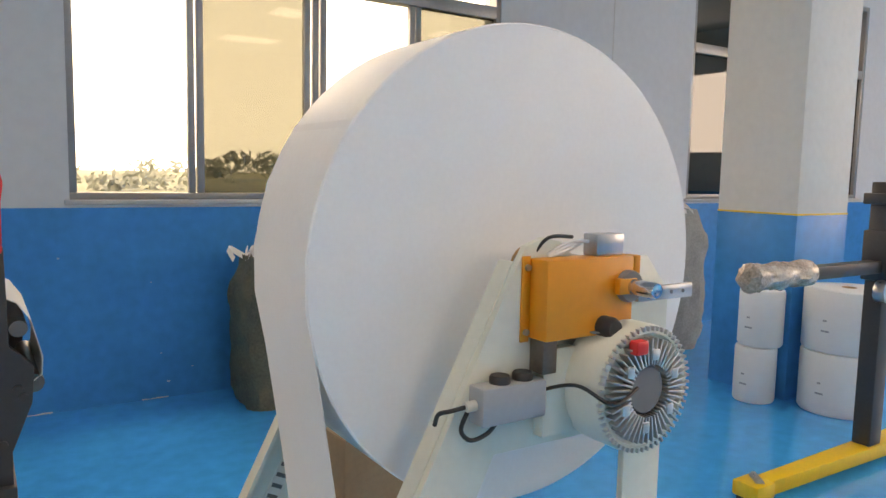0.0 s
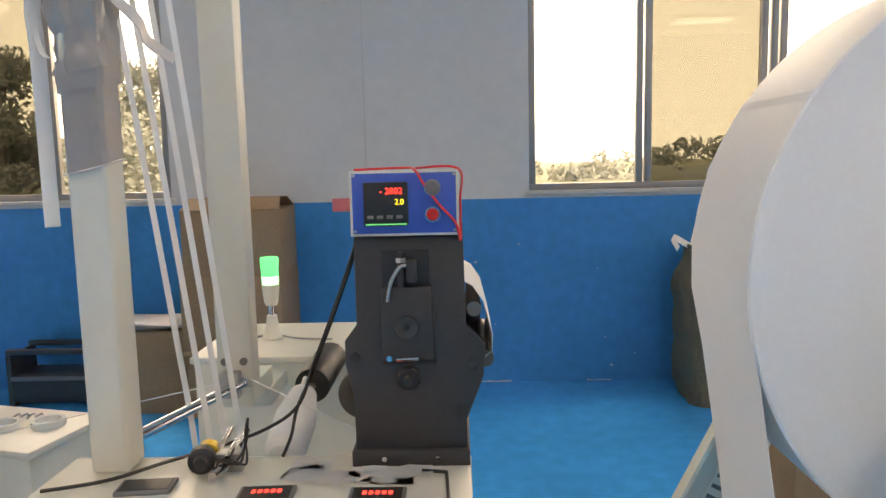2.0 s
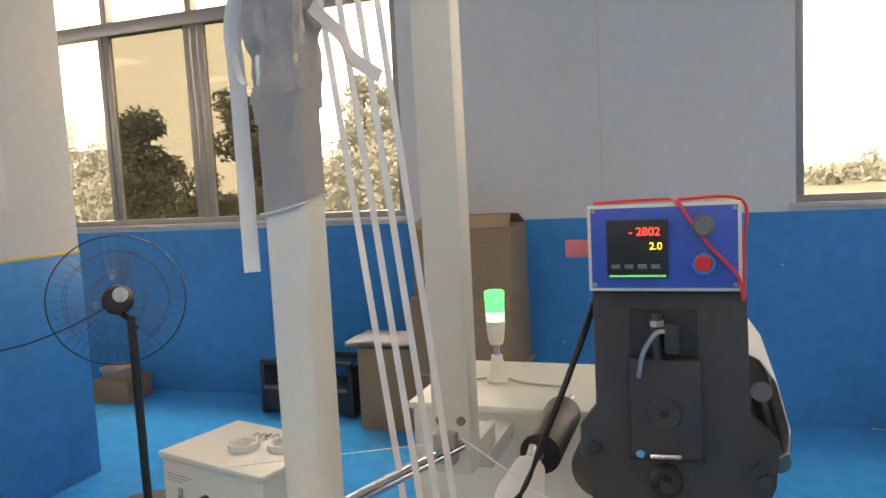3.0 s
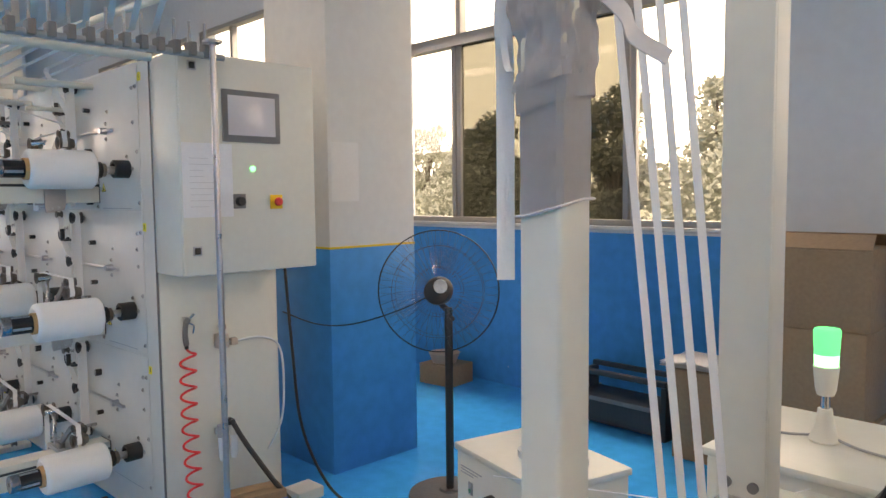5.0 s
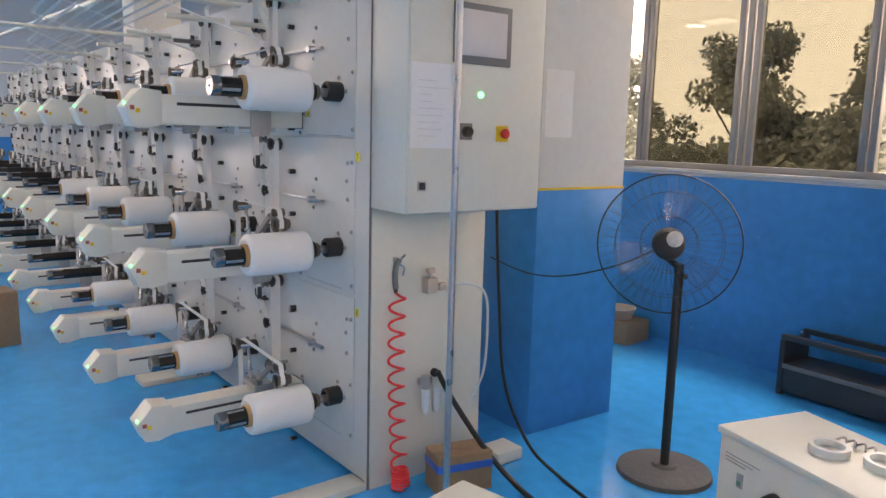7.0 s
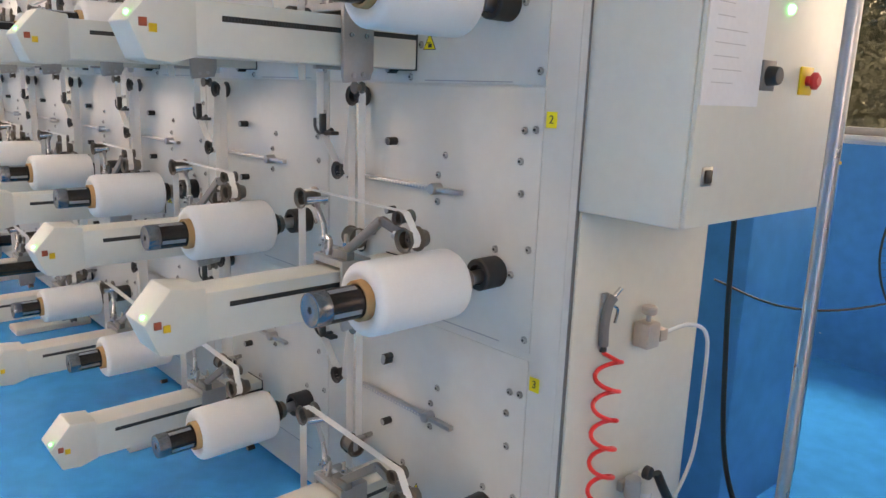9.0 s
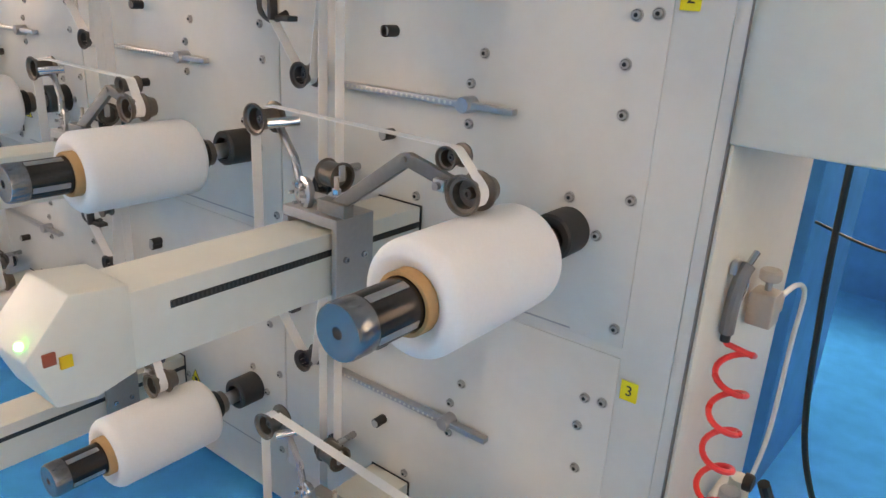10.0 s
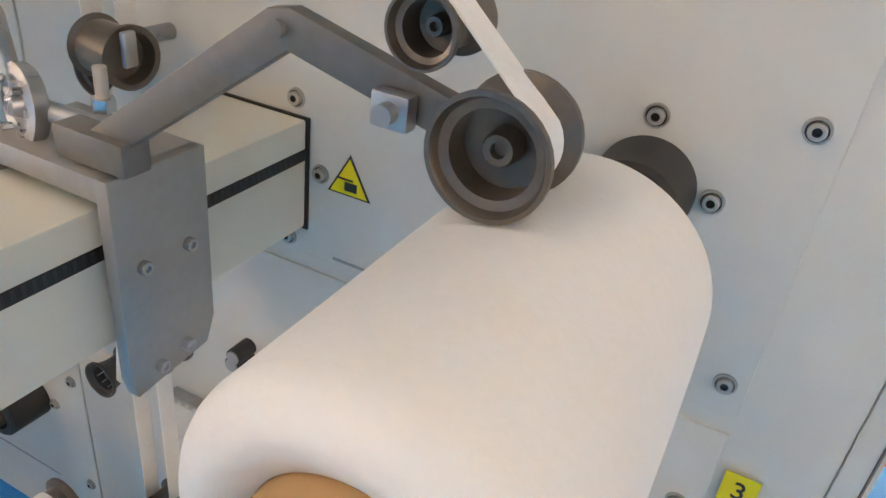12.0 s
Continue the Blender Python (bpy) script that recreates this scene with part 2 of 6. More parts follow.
def wall_north():
    wall = empty("wall_north", 0, 0, 0, "long white painted wall above a blue dado", "wall", kind="structure")
    bm = bmesh.new()
    x = X0
    for a, b, _ in WINDOWS + [(X1, X1, 0)]:
        box(x, a, Y1, Y1 + 0.24, 1.295, H, bm=bm)
        if b > a:
            box(a, b, Y1, Y1 + 0.24, 1.295, Z_SILL - 0.03, bm=bm)
            box(a, b, Y1, Y1 + 0.24, Z_HEAD, H, bm=bm)
        x = b
    part("upper_wall", bm, M_WALL, wall, smooth=False)
    rc = random.Random(21)
    for k in range(26):
        x, z, r = rc.uniform(-4.5, 4.5), rc.choice((rc.uniform(0.1, 1.25), rc.uniform(0.02, 0.5))), rc.uniform(0.004, 0.013)
        ring = [(r * rc.uniform(0.5, 1.5) * math.cos(a * 0.785), r * rc.uniform(0.3, 0.8) * math.sin(a * 0.785)) for a in range(8)]
        part("paint_chip", plate(ring, (x, Y1 - 0.0034, z), (1, 0, 0), (0, 0, 1), 0.0006), M_CHIP, wall, smooth=False)
    for x0, x1 in ((0.05, 0.42), (0.95, 1.12), (-0.9, -0.5), (-1.9, -1.75), (2.6, 2.9)):
        ring = [(x0 + (x1 - x0) * k / 7, rc.uniform(0.004, 0.012)) for k in range(8)] + [(x1, 0.001), (x0, 0.001)]
        part("worn_paint", plate(ring, (0, Y1 - 0.0034, 0), (1, 0, 0), (0, 0, 1), 0.0006), M_CHIP, wall, smooth=False)
    part("dado", box(X0, X1, Y1 - 0.003, Y1 + 0.24, 0, 1.295), M_DADO, wall, "blue painted lower wall", smooth=False)
    bm = bmesh.new()
    for x in (-0.56, 5.2, -5.5):
        box(x - 0.004, x + 0.004, Y1 - 0.004, Y1, 1.295, H, bm=bm)
    part("wall_seam", bm, M_SILL, wall, smooth=False)


wall_north()
for nm, args in (("wall_south", (X0, X1, Y0 - 0.2, Y0)), ("wall_west", (X0 - 0.2, X0, Y0, Y1)), ("wall_east", (X1, X1 + 0.2, Y0, Y1))):
    w = empty(nm, 0, 0, 0, "plain white painted hall wall with blue dado", "wall", kind="structure")
    part("upper_wall", box(*args, 1.3, H), M_WALL, w, smooth=False)
    part("dado", box(*args, 0, 1.3), M_DADO, w, smooth=False)


def window(k, x0, x1, kind_a):
    """An aluminium slider: four panes under a transom, with fixed lights above."""
    w = empty("window_%d" % k, (x0 + x1) / 2, Y1 + 0.05, Z_SILL, "grey aluminium sliding window with bronze tinted panes", "window", kind="structure")
    o = Vector(w.location)
    y = 0.0
    zt0, zt1 = 2.86 - o.z, 2.96 - o.z
    L, R, T = x0 - o.x, x1 - o.x, Z_HEAD - o.z
    span = R - L
    m1, dm0, dm1, m3 = L + 0.235 * span, L + 0.47 * span, L + 0.525 * span, L + 0.75 * span
    bm = box(L, R, y - 0.04, y + 0.06, 0, 0.045, 0.004)
    box(L, R, y - 0.04, y + 0.06, T - 0.05, T, 0.004, bm=bm)
    box(L, L + 0.045, y - 0.04, y + 0.06, 0.045, T - 0.05, 0.004, bm=bm)
    box(R - 0.045, R, y - 0.04, y + 0.06, 0.045, T - 0.05, 0.004, bm=bm)
    part("window_frame", bm, M_ALU, w)
    part("transom", box(L + 0.045, R - 0.045, y - 0.045, y + 0.06, zt0, zt1, 0.004), M_ALU, w)
    for a in (m1 - 0.05, m1 + 0.01, dm0, dm0 + 0.065, dm1 - 0.055, m3 - 0.05, m3 + 0.008):
        part("stile", box(a, a + 0.046, y - 0.03, y + 0.02, 0.045, zt0, 0.004), M_ALU, w)
    for a in (dm0 + 0.03, m1, m3):
        part("upper_stile", box(a, a + 0.06, y - 0.03, y + 0.05, zt1, T - 0.05, 0.004), M_ALU, w)
    tinted = ((False, True, True, False), (False, True, False, True), (True, True, True, True))[kind_a]
    tint = M_TINT_DARK if kind_a == 2 else M_TINT
    for (a, b), t in zip(((L + 0.045, m1 - 0.05), (m1 + 0.056, dm0), (dm1 - 0.009, m3 - 0.05), (m3 + 0.054, R - 0.045)), tinted):
        p = part("tinted_pane" if t else "clear_pane", box(a, b, y - 0.003, y + 0.003, 0.045, zt0), tint if t else M_CLEAR, w, "bronze tinted glass" if t else "", smooth=False)
        p.visible_shadow = False
    p = part("upper_pane", box(L + 0.045, R - 0.045, y + 0.03, y + 0.036, zt1, T - 0.05), M_TINT_DARK if kind_a == 2 else M_CLEAR, w, smooth=False)
    p.visible_shadow = False
    part("window_sill", box(L - 0.03, R + 0.03, y - 0.085, y + 0.1, -0.03, 0, 0.004), M_SILL, w, "pale stone sill")


for k, (a, b, c) in enumerate(WINDOWS):
    window(k + 1, a, b, c)


def column(x0, x1, y0, y1, zd):
    c = empty("column", (x0 + x1) / 2, (y0 + y1) / 2, 0, "square column, cream paint above blue dado", "column", "hall columns", "structure")
    hx, hy = (x1 - x0) / 2, (y1 - y0) / 2
    part("upper_shaft", box(-hx, hx, -hy, hy, zd, H, 0.006), M_COLUMN, c)
    part("dado", box(-hx - 0.002, hx + 0.002, -hy - 0.002, hy + 0.002, 0, zd, 0.006), M_DADO, c, "blue painted column foot")
    part("paint_line", box(-hx - 0.004, hx + 0.004, -hy - 0.004, hy + 0.004, zd - 0.004, zd + 0.008, 0.002), M_YELLOW, c, "thin yellow paint line")


column(-3.92, -3.29, 2.88, 3.51, 1.289)
column(4.84, 5.48, 2.88, 3.52, 1.32)
column(-12.0, -11.37, 2.88, 3.51, 1.29)

notice = box(-3.2895, -3.2875, 2.90, 3.09, 1.55, 1.88, 0.0004)
M_NOTICE = material("notice_paper", (0.70, 0.69, 0.66), 0.7, vary=0.03, scale=8)
solid("column_notice", notice, M_NOTICE, "white paper notice taped on the column", "notice", smooth=False)

# ---- outdoors ----
solid("ground", box(-400, 400, Y1 + 0.25, 900, -1.4, -1.2), M_GRASS, "flat green field outside the windows", "ground", kind="structure", smooth=False)



def leaf_cloud(clumps, leaf, per, seed):
    """Small leaf cards scattered through round clumps, as one mesh."""
    rng = random.Random(seed)
    bm = bmesh.new()
    for cx, cy, cz, r in clumps:
        for _ in range(per):
            d = Vector((rng.gauss(0, 1), rng.gauss(0, 1), rng.gauss(0, 1))).normalized() * r * rng.uniform(0.45, 1.08)
            p = Vector((cx, cy, cz)) + Vector((d.x, d.y, d.z * 0.75))
            u = Vector((rng.uniform(-1, 1), rng.uniform(-1, 1), rng.uniform(-1, 1))).normalized()
            v = u.orthogonal().normalized()
            a = leaf * rng.uniform(0.6, 1.4)
            bm.faces.new([bm.verts.new(p + u * a), bm.verts.new(p + v * a * 0.5), bm.verts.new(p - u * a), bm.verts.new(p - v * a * 0.5)])
    return bm


def tree(x, y, h, seed):
    rng = random.Random(seed)
    t = empty("tree", x, y, -1.2, "broad leafy green tree standing in the field", "tree", "trees in the field")
    top = Vector((rng.uniform(-0.4, 0.4), rng.uniform(-0.4, 0.4), h * 0.75))
    bm = tube(smooth_path([(0, 0, -0.1), (0.1, 0, h * 0.3), top], 5), 0.16, 8)
    clumps = []
    for _ in range(16):
        a, q = rng.uniform(0, 6.283), rng.uniform(0.45, 1.0)
        rad = h * 0.30 * rng.uniform(0.3, 1.0) * (1.25 - q * 0.6)
        c = Vector((math.cos(a) * rad, math.sin(a) * rad, h * q))
        tube([top * (q * 0.7), c], 0.045, 5, bm=bm)
        clumps.append((*c, h * rng.uniform(0.09, 0.16)))
    part("trunk", bm, M_BARK, t)
    part("crown", leaf_cloud(clumps, 0.13, 260, seed), M_LEAF, t, smooth=False)


for k, (x, y, h) in enumerate([(-24, 27, 6.2), (-19.5, 30, 7.4), (-15.5, 25, 5.2), (-12.2, 27, 6.6), (-9.5, 31, 5.4), (-29, 30, 5.6), (-36, 34, 7), (-44, 33, 6)]):
    tree(x, y, h, 40 + k)
rng = random.Random(5)
solid("far_woods", leaf_cloud([(-110 + 2.4 * k + rng.uniform(-1, 1), 92 + rng.uniform(-5, 5), rng.uniform(0.2, 2.0) + 1.0 * math.sin(k * 0.23), rng.uniform(1.6, 2.6)) for k in range(130)], 0.55, 70, 9), M_LEAF, "distant line of green woods", "woods", kind="stuff", smooth=False)

rng = random.Random(17)
bushes = [(-34 + 0.75 * k + rng.uniform(-0.5, 0.5), 24 + rng.uniform(-1.5, 2.5), -0.6 + j * 0.9 + rng.uniform(-0.3, 0.4), rng.uniform(0.7, 1.25)) for k in range(36) for j in range(1 + int(2.2 + 1.6 * math.sin(k * 0.41 + 1)))]
solid("bushes", leaf_cloud(bushes, 0.13, 170, 23), M_LEAF, "thick green bushes and saplings under the trees", "bushes", kind="stuff", smooth=False)

M_HAZE = glow("hazy_sky", (1.0, 0.975, 0.93), 1.2)
haze = bmesh.new()
arcs = [[haze.verts.new((600 * math.sin(radians(a)), 600 * math.cos(radians(a)), z)) for z in (-2, 420)] for a in range(-88, 89, 4)]
for p0, p1 in zip(arcs, arcs[1:]):
    haze.faces.new((p0[0], p1[0], p1[1], p0[1]))
solid("backdrop", haze, M_HAZE, "bright white hazy sky far outside", "sky", kind="structure")

# ---- ceiling lamps: high bays, and unseen panels added as soft fill ----
M_FILL = glow("fill_diffuser", (1.0, 0.93, 0.84), 3.2)


def fill_panel(x, y):
    c = empty("ceiling_fill", x, y, H, "long white ceiling panel, unseen, added as soft fill light", "ceiling light", "ceiling lights")
    part("housing", box(-0.65, 0.65, -0.38, 0.38, -0.10, 0, 0.01), M_WHITE, c)
    part("diffuser", box(-0.62, 0.62, -0.35, 0.35, -0.112, -0.1005, 0.003), M_FILL, c, "glowing fill light diffuser")


for x in (-12, -8.5, -5, -1.5, 2, 5.5, 9):
    for y in (-6.5, -3.2, 0.2):
        fill_panel(x, y)

M_BAY = glow("high_bay_lens", (1.0, 0.95, 0.87), 30)


def high_bay_lamp(x, y):
    c = empty("high_bay_lamp", x, y, H, "round white high bay lamp hung from the ceiling", "ceiling lamp", "high bay lamps")
    part("hook", rod((0, 0, 0), (0, 0, -0.08), 0.012, 10), M_WHITE, c)
    part("housing", lathe([(0, -0.08), (0.10, -0.085), (0.13, -0.11), (0.255, -0.175), (0.262, -0.20), (0.245, -0.20), (0.24, -0.19)], (0, 0, 0), (0, 0, 1), 40), M_WHITE, c)
    part("lens", lathe([(0, -0.192), (0.2385, -0.192), (0.2385, -0.188), (0, -0.188)], (0, 0, 0), (0, 0, 1), 40), M_BAY, c, "glowing round lens")


for x in (-12.3, -5.3, 1.7, 8.7):
    for y in (-6.2, -1.2):
        high_bay_lamp(x, y)

# area lamps added by the windowless end walls as side fill: (x, y, target x, watts)
for x, y, tx, watts in ((X1 - 0.05, -6.5, X1 - 3, 85), (X1 - 0.05, -3.0, X1 - 3, 85), (X1 - 0.05, 0.5, X1 - 3, 85), (X0 + 0.05, -6.5, X0 + 3, 95), (X0 + 0.05, -3.2, X0 + 3, 95)):
    ld = bpy.data.lights.new("window_daylight", "AREA")
    ld.shape, ld.size, ld.size_y, ld.energy, ld.color = "RECTANGLE", 2.6, 2.2, watts, (1.0, 0.97, 0.93)
    lo = new("window_daylight", ld)
    lo.matrix_world = look((x, y, 2.6), (tx, y, 2.3))

# area lamps added out of sight above the north window heads, standing in for skylight
for (a, b, _), watts in zip(WINDOWS[2:4], (170, 65)):
    ld = bpy.data.lights.new("window_daylight", "AREA")
    ld.shape, ld.size, ld.size_y, ld.energy, ld.color = "RECTANGLE", b - a, 1.2, watts, (1.0, 0.985, 0.96)
    lo = new("window_daylight", ld)
    lo.matrix_world = look(((a + b) / 2, Y1 + 1.3, 4.9), ((a + b) / 2, Y1 - 1.2, 0.5))

# ---- more materials ----
M_HAMMER = material("pale_green_paint", (0.62, 0.63, 0.55), 0.42, vary=0.04, scale=6, bump=0.04, bump_scale=150)
M_FIN = material("cast_aluminium", (0.55, 0.55, 0.54), 0.38, metal=0.8, vary=0.1, scale=15)
M_CHROME = material("chrome", (0.62, 0.62, 0.63), 0.14, metal=1.0, vary=0.05, scale=12)
M_CAP = material("dark_polished_steel", (0.26, 0.27, 0.29), 0.22, metal=0.9, vary=0.12, scale=14)
M_ARMGREY = material("warm_grey_steel", (0.20, 0.19, 0.18), 0.45, metal=0.5, vary=0.08, scale=12)
M_BRICKRED = material("dull_red_plastic", (0.40, 0.08, 0.04), 0.45)
M_MANDREL = material("blackened_steel", (0.05, 0.045, 0.045), 0.22, metal=0.7, vary=0.2, scale=14)
M_BROWNMETAL = material("bronze_grey_steel", (0.16, 0.14, 0.125), 0.35, metal=0.7, vary=0.12, scale=14)
M_GREYBOX = material("grey_plastic", (0.33, 0.34, 0.35), 0.5, vary=0.04, scale=10)
M_TAPE = material("white_tape", (0.80, 0.80, 0.79), 0.75, vary=0.03, scale=25, bump=0.1, bump_scale=250)
M_WRAP = material("grey_plastic_film", (0.56, 0.55, 0.56), 0.4, vary=0.04, scale=7, bump=0.12, bump_scale=14)
M_SACK = material("olive_woven_sack", (0.13, 0.125, 0.09), 0.85, vary=0.3, scale=7, bump=0.6, bump_scale=25, stain=(0.24, 0.18, 0.11), stain_amount=0.6)
M_SACK2 = material("grey_woven_sack", (0.30, 0.30, 0.28), 0.7, vary=0.2, scale=6, bump=0.5, bump_scale=20)
M_STICKER = material("yellow_sticker", (0.85, 0.70, 0.02), 0.5, vary=0.03)
M_GLASSGREEN = glow("green_lens", (0.01, 0.70, 0.22), 1.0)
M_GLOWPALE = glow("pale_green_lens", (0.22, 1.0, 0.50), 1.5)
M_LED = glow("green_led", (0.05, 1.0, 0.3), 2)
M_DIGIT_R = glow("red_digits", (1.0, 0.05, 0.04), 1.7)
M_DIGIT_Y = glow("yellow_digits", (0.85, 0.8, 0.06), 1.1)
M_SCREEN = material("screen_glass", (0.62, 0.58, 0.58), 0.12, vary=0.02)
M_BEZEL = material("grey_bezel", (0.17, 0.165, 0.165), 0.5, vary=0.04)
M_TUBE_CLEAR = material("clear_hose", (0.72, 0.75, 0.76), 0.25, vary=0.03)
M_BEIGE = material("beige_brass", (0.55, 0.45, 0.38), 0.4, metal=0.3, vary=0.06, scale=12)
M_CABLE = material("black_cable", (0.012, 0.012, 0.013), 0.4)
M_PAPERSHEET = material("paper_sheet", (0.72, 0.73, 0.75), 0.7, vary=0.03, scale=8)
M_REDCLOTH = material("red_cloth", (0.45, 0.02, 0.03), 0.8, vary=0.2)
M_WOOD = material("plain_wood", (0.42, 0.30, 0.18), 0.7, vary=0.15, scale=4)
M_STEM = material("fan_black", (0.025, 0.02, 0.02), 0.4, vary=0.1)
M_WIRE = material("fan_wire", (0.10, 0.10, 0.11), 0.35, metal=0.6)
M_BLADE = glass("clear_blade", (0.80, 0.85, 0.9), rough=0.2, gloss=0.08)
M_BASE = material("dusty_iron", (0.11, 0.105, 0.10), 0.6, vary=0.2, scale=6)


def text_part(name, body, size, mat, parent, m):
    cu = bpy.data.curves.new(name, "FONT")
    cu.body, cu.size, cu.extrude, cu.align_x, cu.align_y = body, size, 0.0004, "CENTER", "CENTER"
    tmp = bpy.data.objects.new(name, cu)
    me = bpy.data.meshes.new_from_object(tmp)
    bpy.data.objects.remove(tmp)
    bpy.data.curves.remove(cu)
    me.materials.append(mat)
    ob = new(name, me)
    ob.parent, ob.matrix_basis = parent, m
    return ob


FACE_SOUTH = pose(0, 0, 0, 90, 0, 0)
PY = 1.868
COLS, ROWS, STEP = 10, (1.741, 1.071, 0.388), 0.91
HX = -3.44
TURN = Matrix.Translation((-3.35, 1.868, 0)) @ pose(0, 0, 0, 0, 0, 2.3) @ Matrix.Translation((3.35, -1.868, 0))  # the winder stands slightly askew
HO, HZ = -0.0295, -0.030  # the mandrel sits a little off the plate's reference line


# ---- the winder: body ----
def winder_body():
    w = empty("winding_machine", -3.2, 2.2, 0, "long cream steel tape winding machine on the blue floor", "machine")
    o = Vector(w.location)
    bx = lambda a, b, c, d, e, f, v=0.004, bm=None: box(a - o.x, b - o.x, c - o.y, d - o.y, e, f, v, bm=bm)
    part("body", bx(-12.6, -3.244, PY + 0.004, 2.5, 0.03, 2.2), M_PANEL, w)
    for c in range(COLS):
        x1 = HX + 0.105 - STEP * c
        for r, z in enumerate(ROWS):
            part("module_plate", bx(x1 - STEP + 0.006, x1, PY, PY + 0.004, z - 0.215, z + 0.448, 0.0015), M_PANEL, w)
    part("end_skin", bx(-3.2438, -3.2226, PY + 0.0035, 2.5, 0, 2.2, 0.001), M_PANEL, w)
    part("edge_seal", bx(-3.2225, -3.2205, PY + 0.002, PY + 0.02, 0, 2.2, 0.0005), M_BEZEL, w, "thin dark seal")
    part("end_post", bx(-3.2203, -3.213, PY + 0.012, 2.5, 0, 1.24, 0.006), M_WHITE, w)
    part("base_foot", bx(-3.34, -3.215, 1.42, PY, 0, 0.035, 0.006), M_WHITE, w)
    w.matrix_basis = TURN @ pose(-3.2, 2.2, 0)
    part("corner_foot", bx(-3.2, -3.06, 2.50, 2.66, 0, 0.06, 0.008), M_WHITE, w)
    for c in range(1, 4):
        part("base_foot", bx(-3.42 - 2 * STEP * c, -3.25 - 2 * STEP * c, 1.45, PY, 0, 0.035, 0.006), M_WHITE, w)
    return w


winder_body()


def control_cabinet():
    c = empty("control_cabinet", -2.945, 2.22, 1.24, "cream control cabinet with touch screen, hung on the winding machine", "control cabinet")
    part("body", box(-0.284, -0.012, -0.338, 0.338, 0, 0.96, 0.006), M_WHITE, c)
    d = part("door", box(-0.0115, 0, -0.335, 0.335, 0.004, 0.956, 0.004), M_WHITE, c)
    part("bezel", box(0.001, 0.010, -0.145, 0.145, 0.585, 0.815, 0.004), M_BEZEL, d, "grey screen bezel")
    part("screen", box(0.010, 0.0125, -0.118, 0.118, 0.615, 0.79, 0.001), M_SCREEN, d, "grey touch screen")
    part("indicator_lamp", lathe([(0, 0.012), (0.008, 0.011), (0.012, 0.006), (0.012, 0)], (0, 0.0, 0.468), (1, 0, 0), 20), M_LED, d, "lit green lamp")
    part("switch_plate", box(0, 0.006, -0.10, -0.04, 0.29, 0.355, 0.002), M_BEZEL, d)
    part("switch_knob", lathe([(0, 0.03), (0.018, 0.03), (0.02, 0.027), (0.022, 0.006)], (0, -0.07, 0.322), (1, 0, 0), 20), M_BLACK, d)
    part("stop_plate", box(0, 0.006, 0.085, 0.15, 0.285, 0.35, 0.003), M_YELLOW, d, "yellow square plate")
    part("stop_button", lathe([(0, 0.034), (0.012, 0.034), (0.02, 0.028), (0.02, 0.02), (0.012, 0.016), (0.012, 0.006)], (0, 0.118, 0.318), (1, 0, 0), 24), M_RED, d, "red mushroom button")
    for z in (0.09, 0.88):
        lk = part("lock", box(0, 0.004, -0.295, -0.255, z, z + 0.04, 0.003), M_STEEL, d, "black door lock")
        part("lock_core", box(0.004, 0.007, -0.288, -0.262, z + 0.006, z + 0.034, 0.003), M_BLACK, lk)
    rng = random.Random(3)
    pp = part("notice_sheet", box(0.0008, 0.0022, -0.332, -0.10, 0.255, 0.575, 0.0004), M_PAPERSHEET, d, "taped white paper notice", smooth=False)
    for k in range(9):
        part("faint_line", box(0.0024, 0.0028, -0.30, -0.30 + rng.uniform(0.06, 0.16), 0.30 + 0.026 * k, 0.302 + 0.026 * k), M_PALELINE, pp, smooth=False)


M_PALELINE = material("pale_print", (0.5, 0.5, 0.52), 0.7)

control_cabinet()


# ---- the winding units ----
M_BOLT = material("dull_zinc", (0.42, 0.41, 0.39), 0.38, metal=0.6, vary=0.15, scale=20)


def bolt_mesh():
    """A socket cap screw sunk in a bright ring."""
    bm = lathe([(0, 0.0015), (0.0034, 0.0015), (0.0036, 0.0062), (0.0062, 0.0062), (0.0070, 0.0054), (0.0071, 0.0008), (0.0082, 0.0008), (0.0084, 0.0024), (0.0102, 0.0024), (0.0106, 0)], (0, 0, 0), (0, -1, 0), 16)
    me = mesh_of("bolt", bm, M_BOLT)
    # socket and groove faces are coloured black to put shade in the recesses
    me.materials.append(M_BLACK)
    for f in me.polygons:
        r = math.hypot(f.center.x, f.center.z)
        f.material_index = 1 if r < 0.0036 or 0.0071 < r < 0.0083 else 0
    return me


BOLT = bolt_mesh()


def bolt(parent, x, z, y=0.0):
    b = new("bolt", BOLT)
    b.parent, b.location = parent, (x, y, z)
    return b


def wheel(name, parent, x, y, z, r, w, mat=None, drum=0.7, axis=(0, -1, 0)):
    """A flanged guide pulley with a dished front; (x, y, z) is its rear."""
    prof = [(0.004, 0), (r, 0), (r, 0.004), (r * drum, 0.007), (r * drum, w - 0.007), (r, w - 0.004), (r, w), (r * 0.92, w), (r * 0.88, w - 0.002), (r * 0.70, w - 0.024), (r * 0.30, w - 0.026), (r * 0.28, w - 0.016), (r * 0.24, w - 0.014), (r * 0.13, w - 0.014), (r * 0.12, w - 0.019), (0, w - 0.019)]
    return part(name, lathe(prof, (x, y, z), axis, 32), mat or M_BROWNMETAL, parent)


def band(points, width, y=0.0):
    return tube(points, 0, flat=(width, 0.0012, (0, 1, 0)))


def arc(cx, cz, r, a0, a1, y, n=8):
    return [(cx + r * math.cos(radians(a0 + (a1 - a0) * k / n)), y, cz + r * math.sin(radians(a0 + (a1 - a0) * k / n))) for k in range(n + 1)]


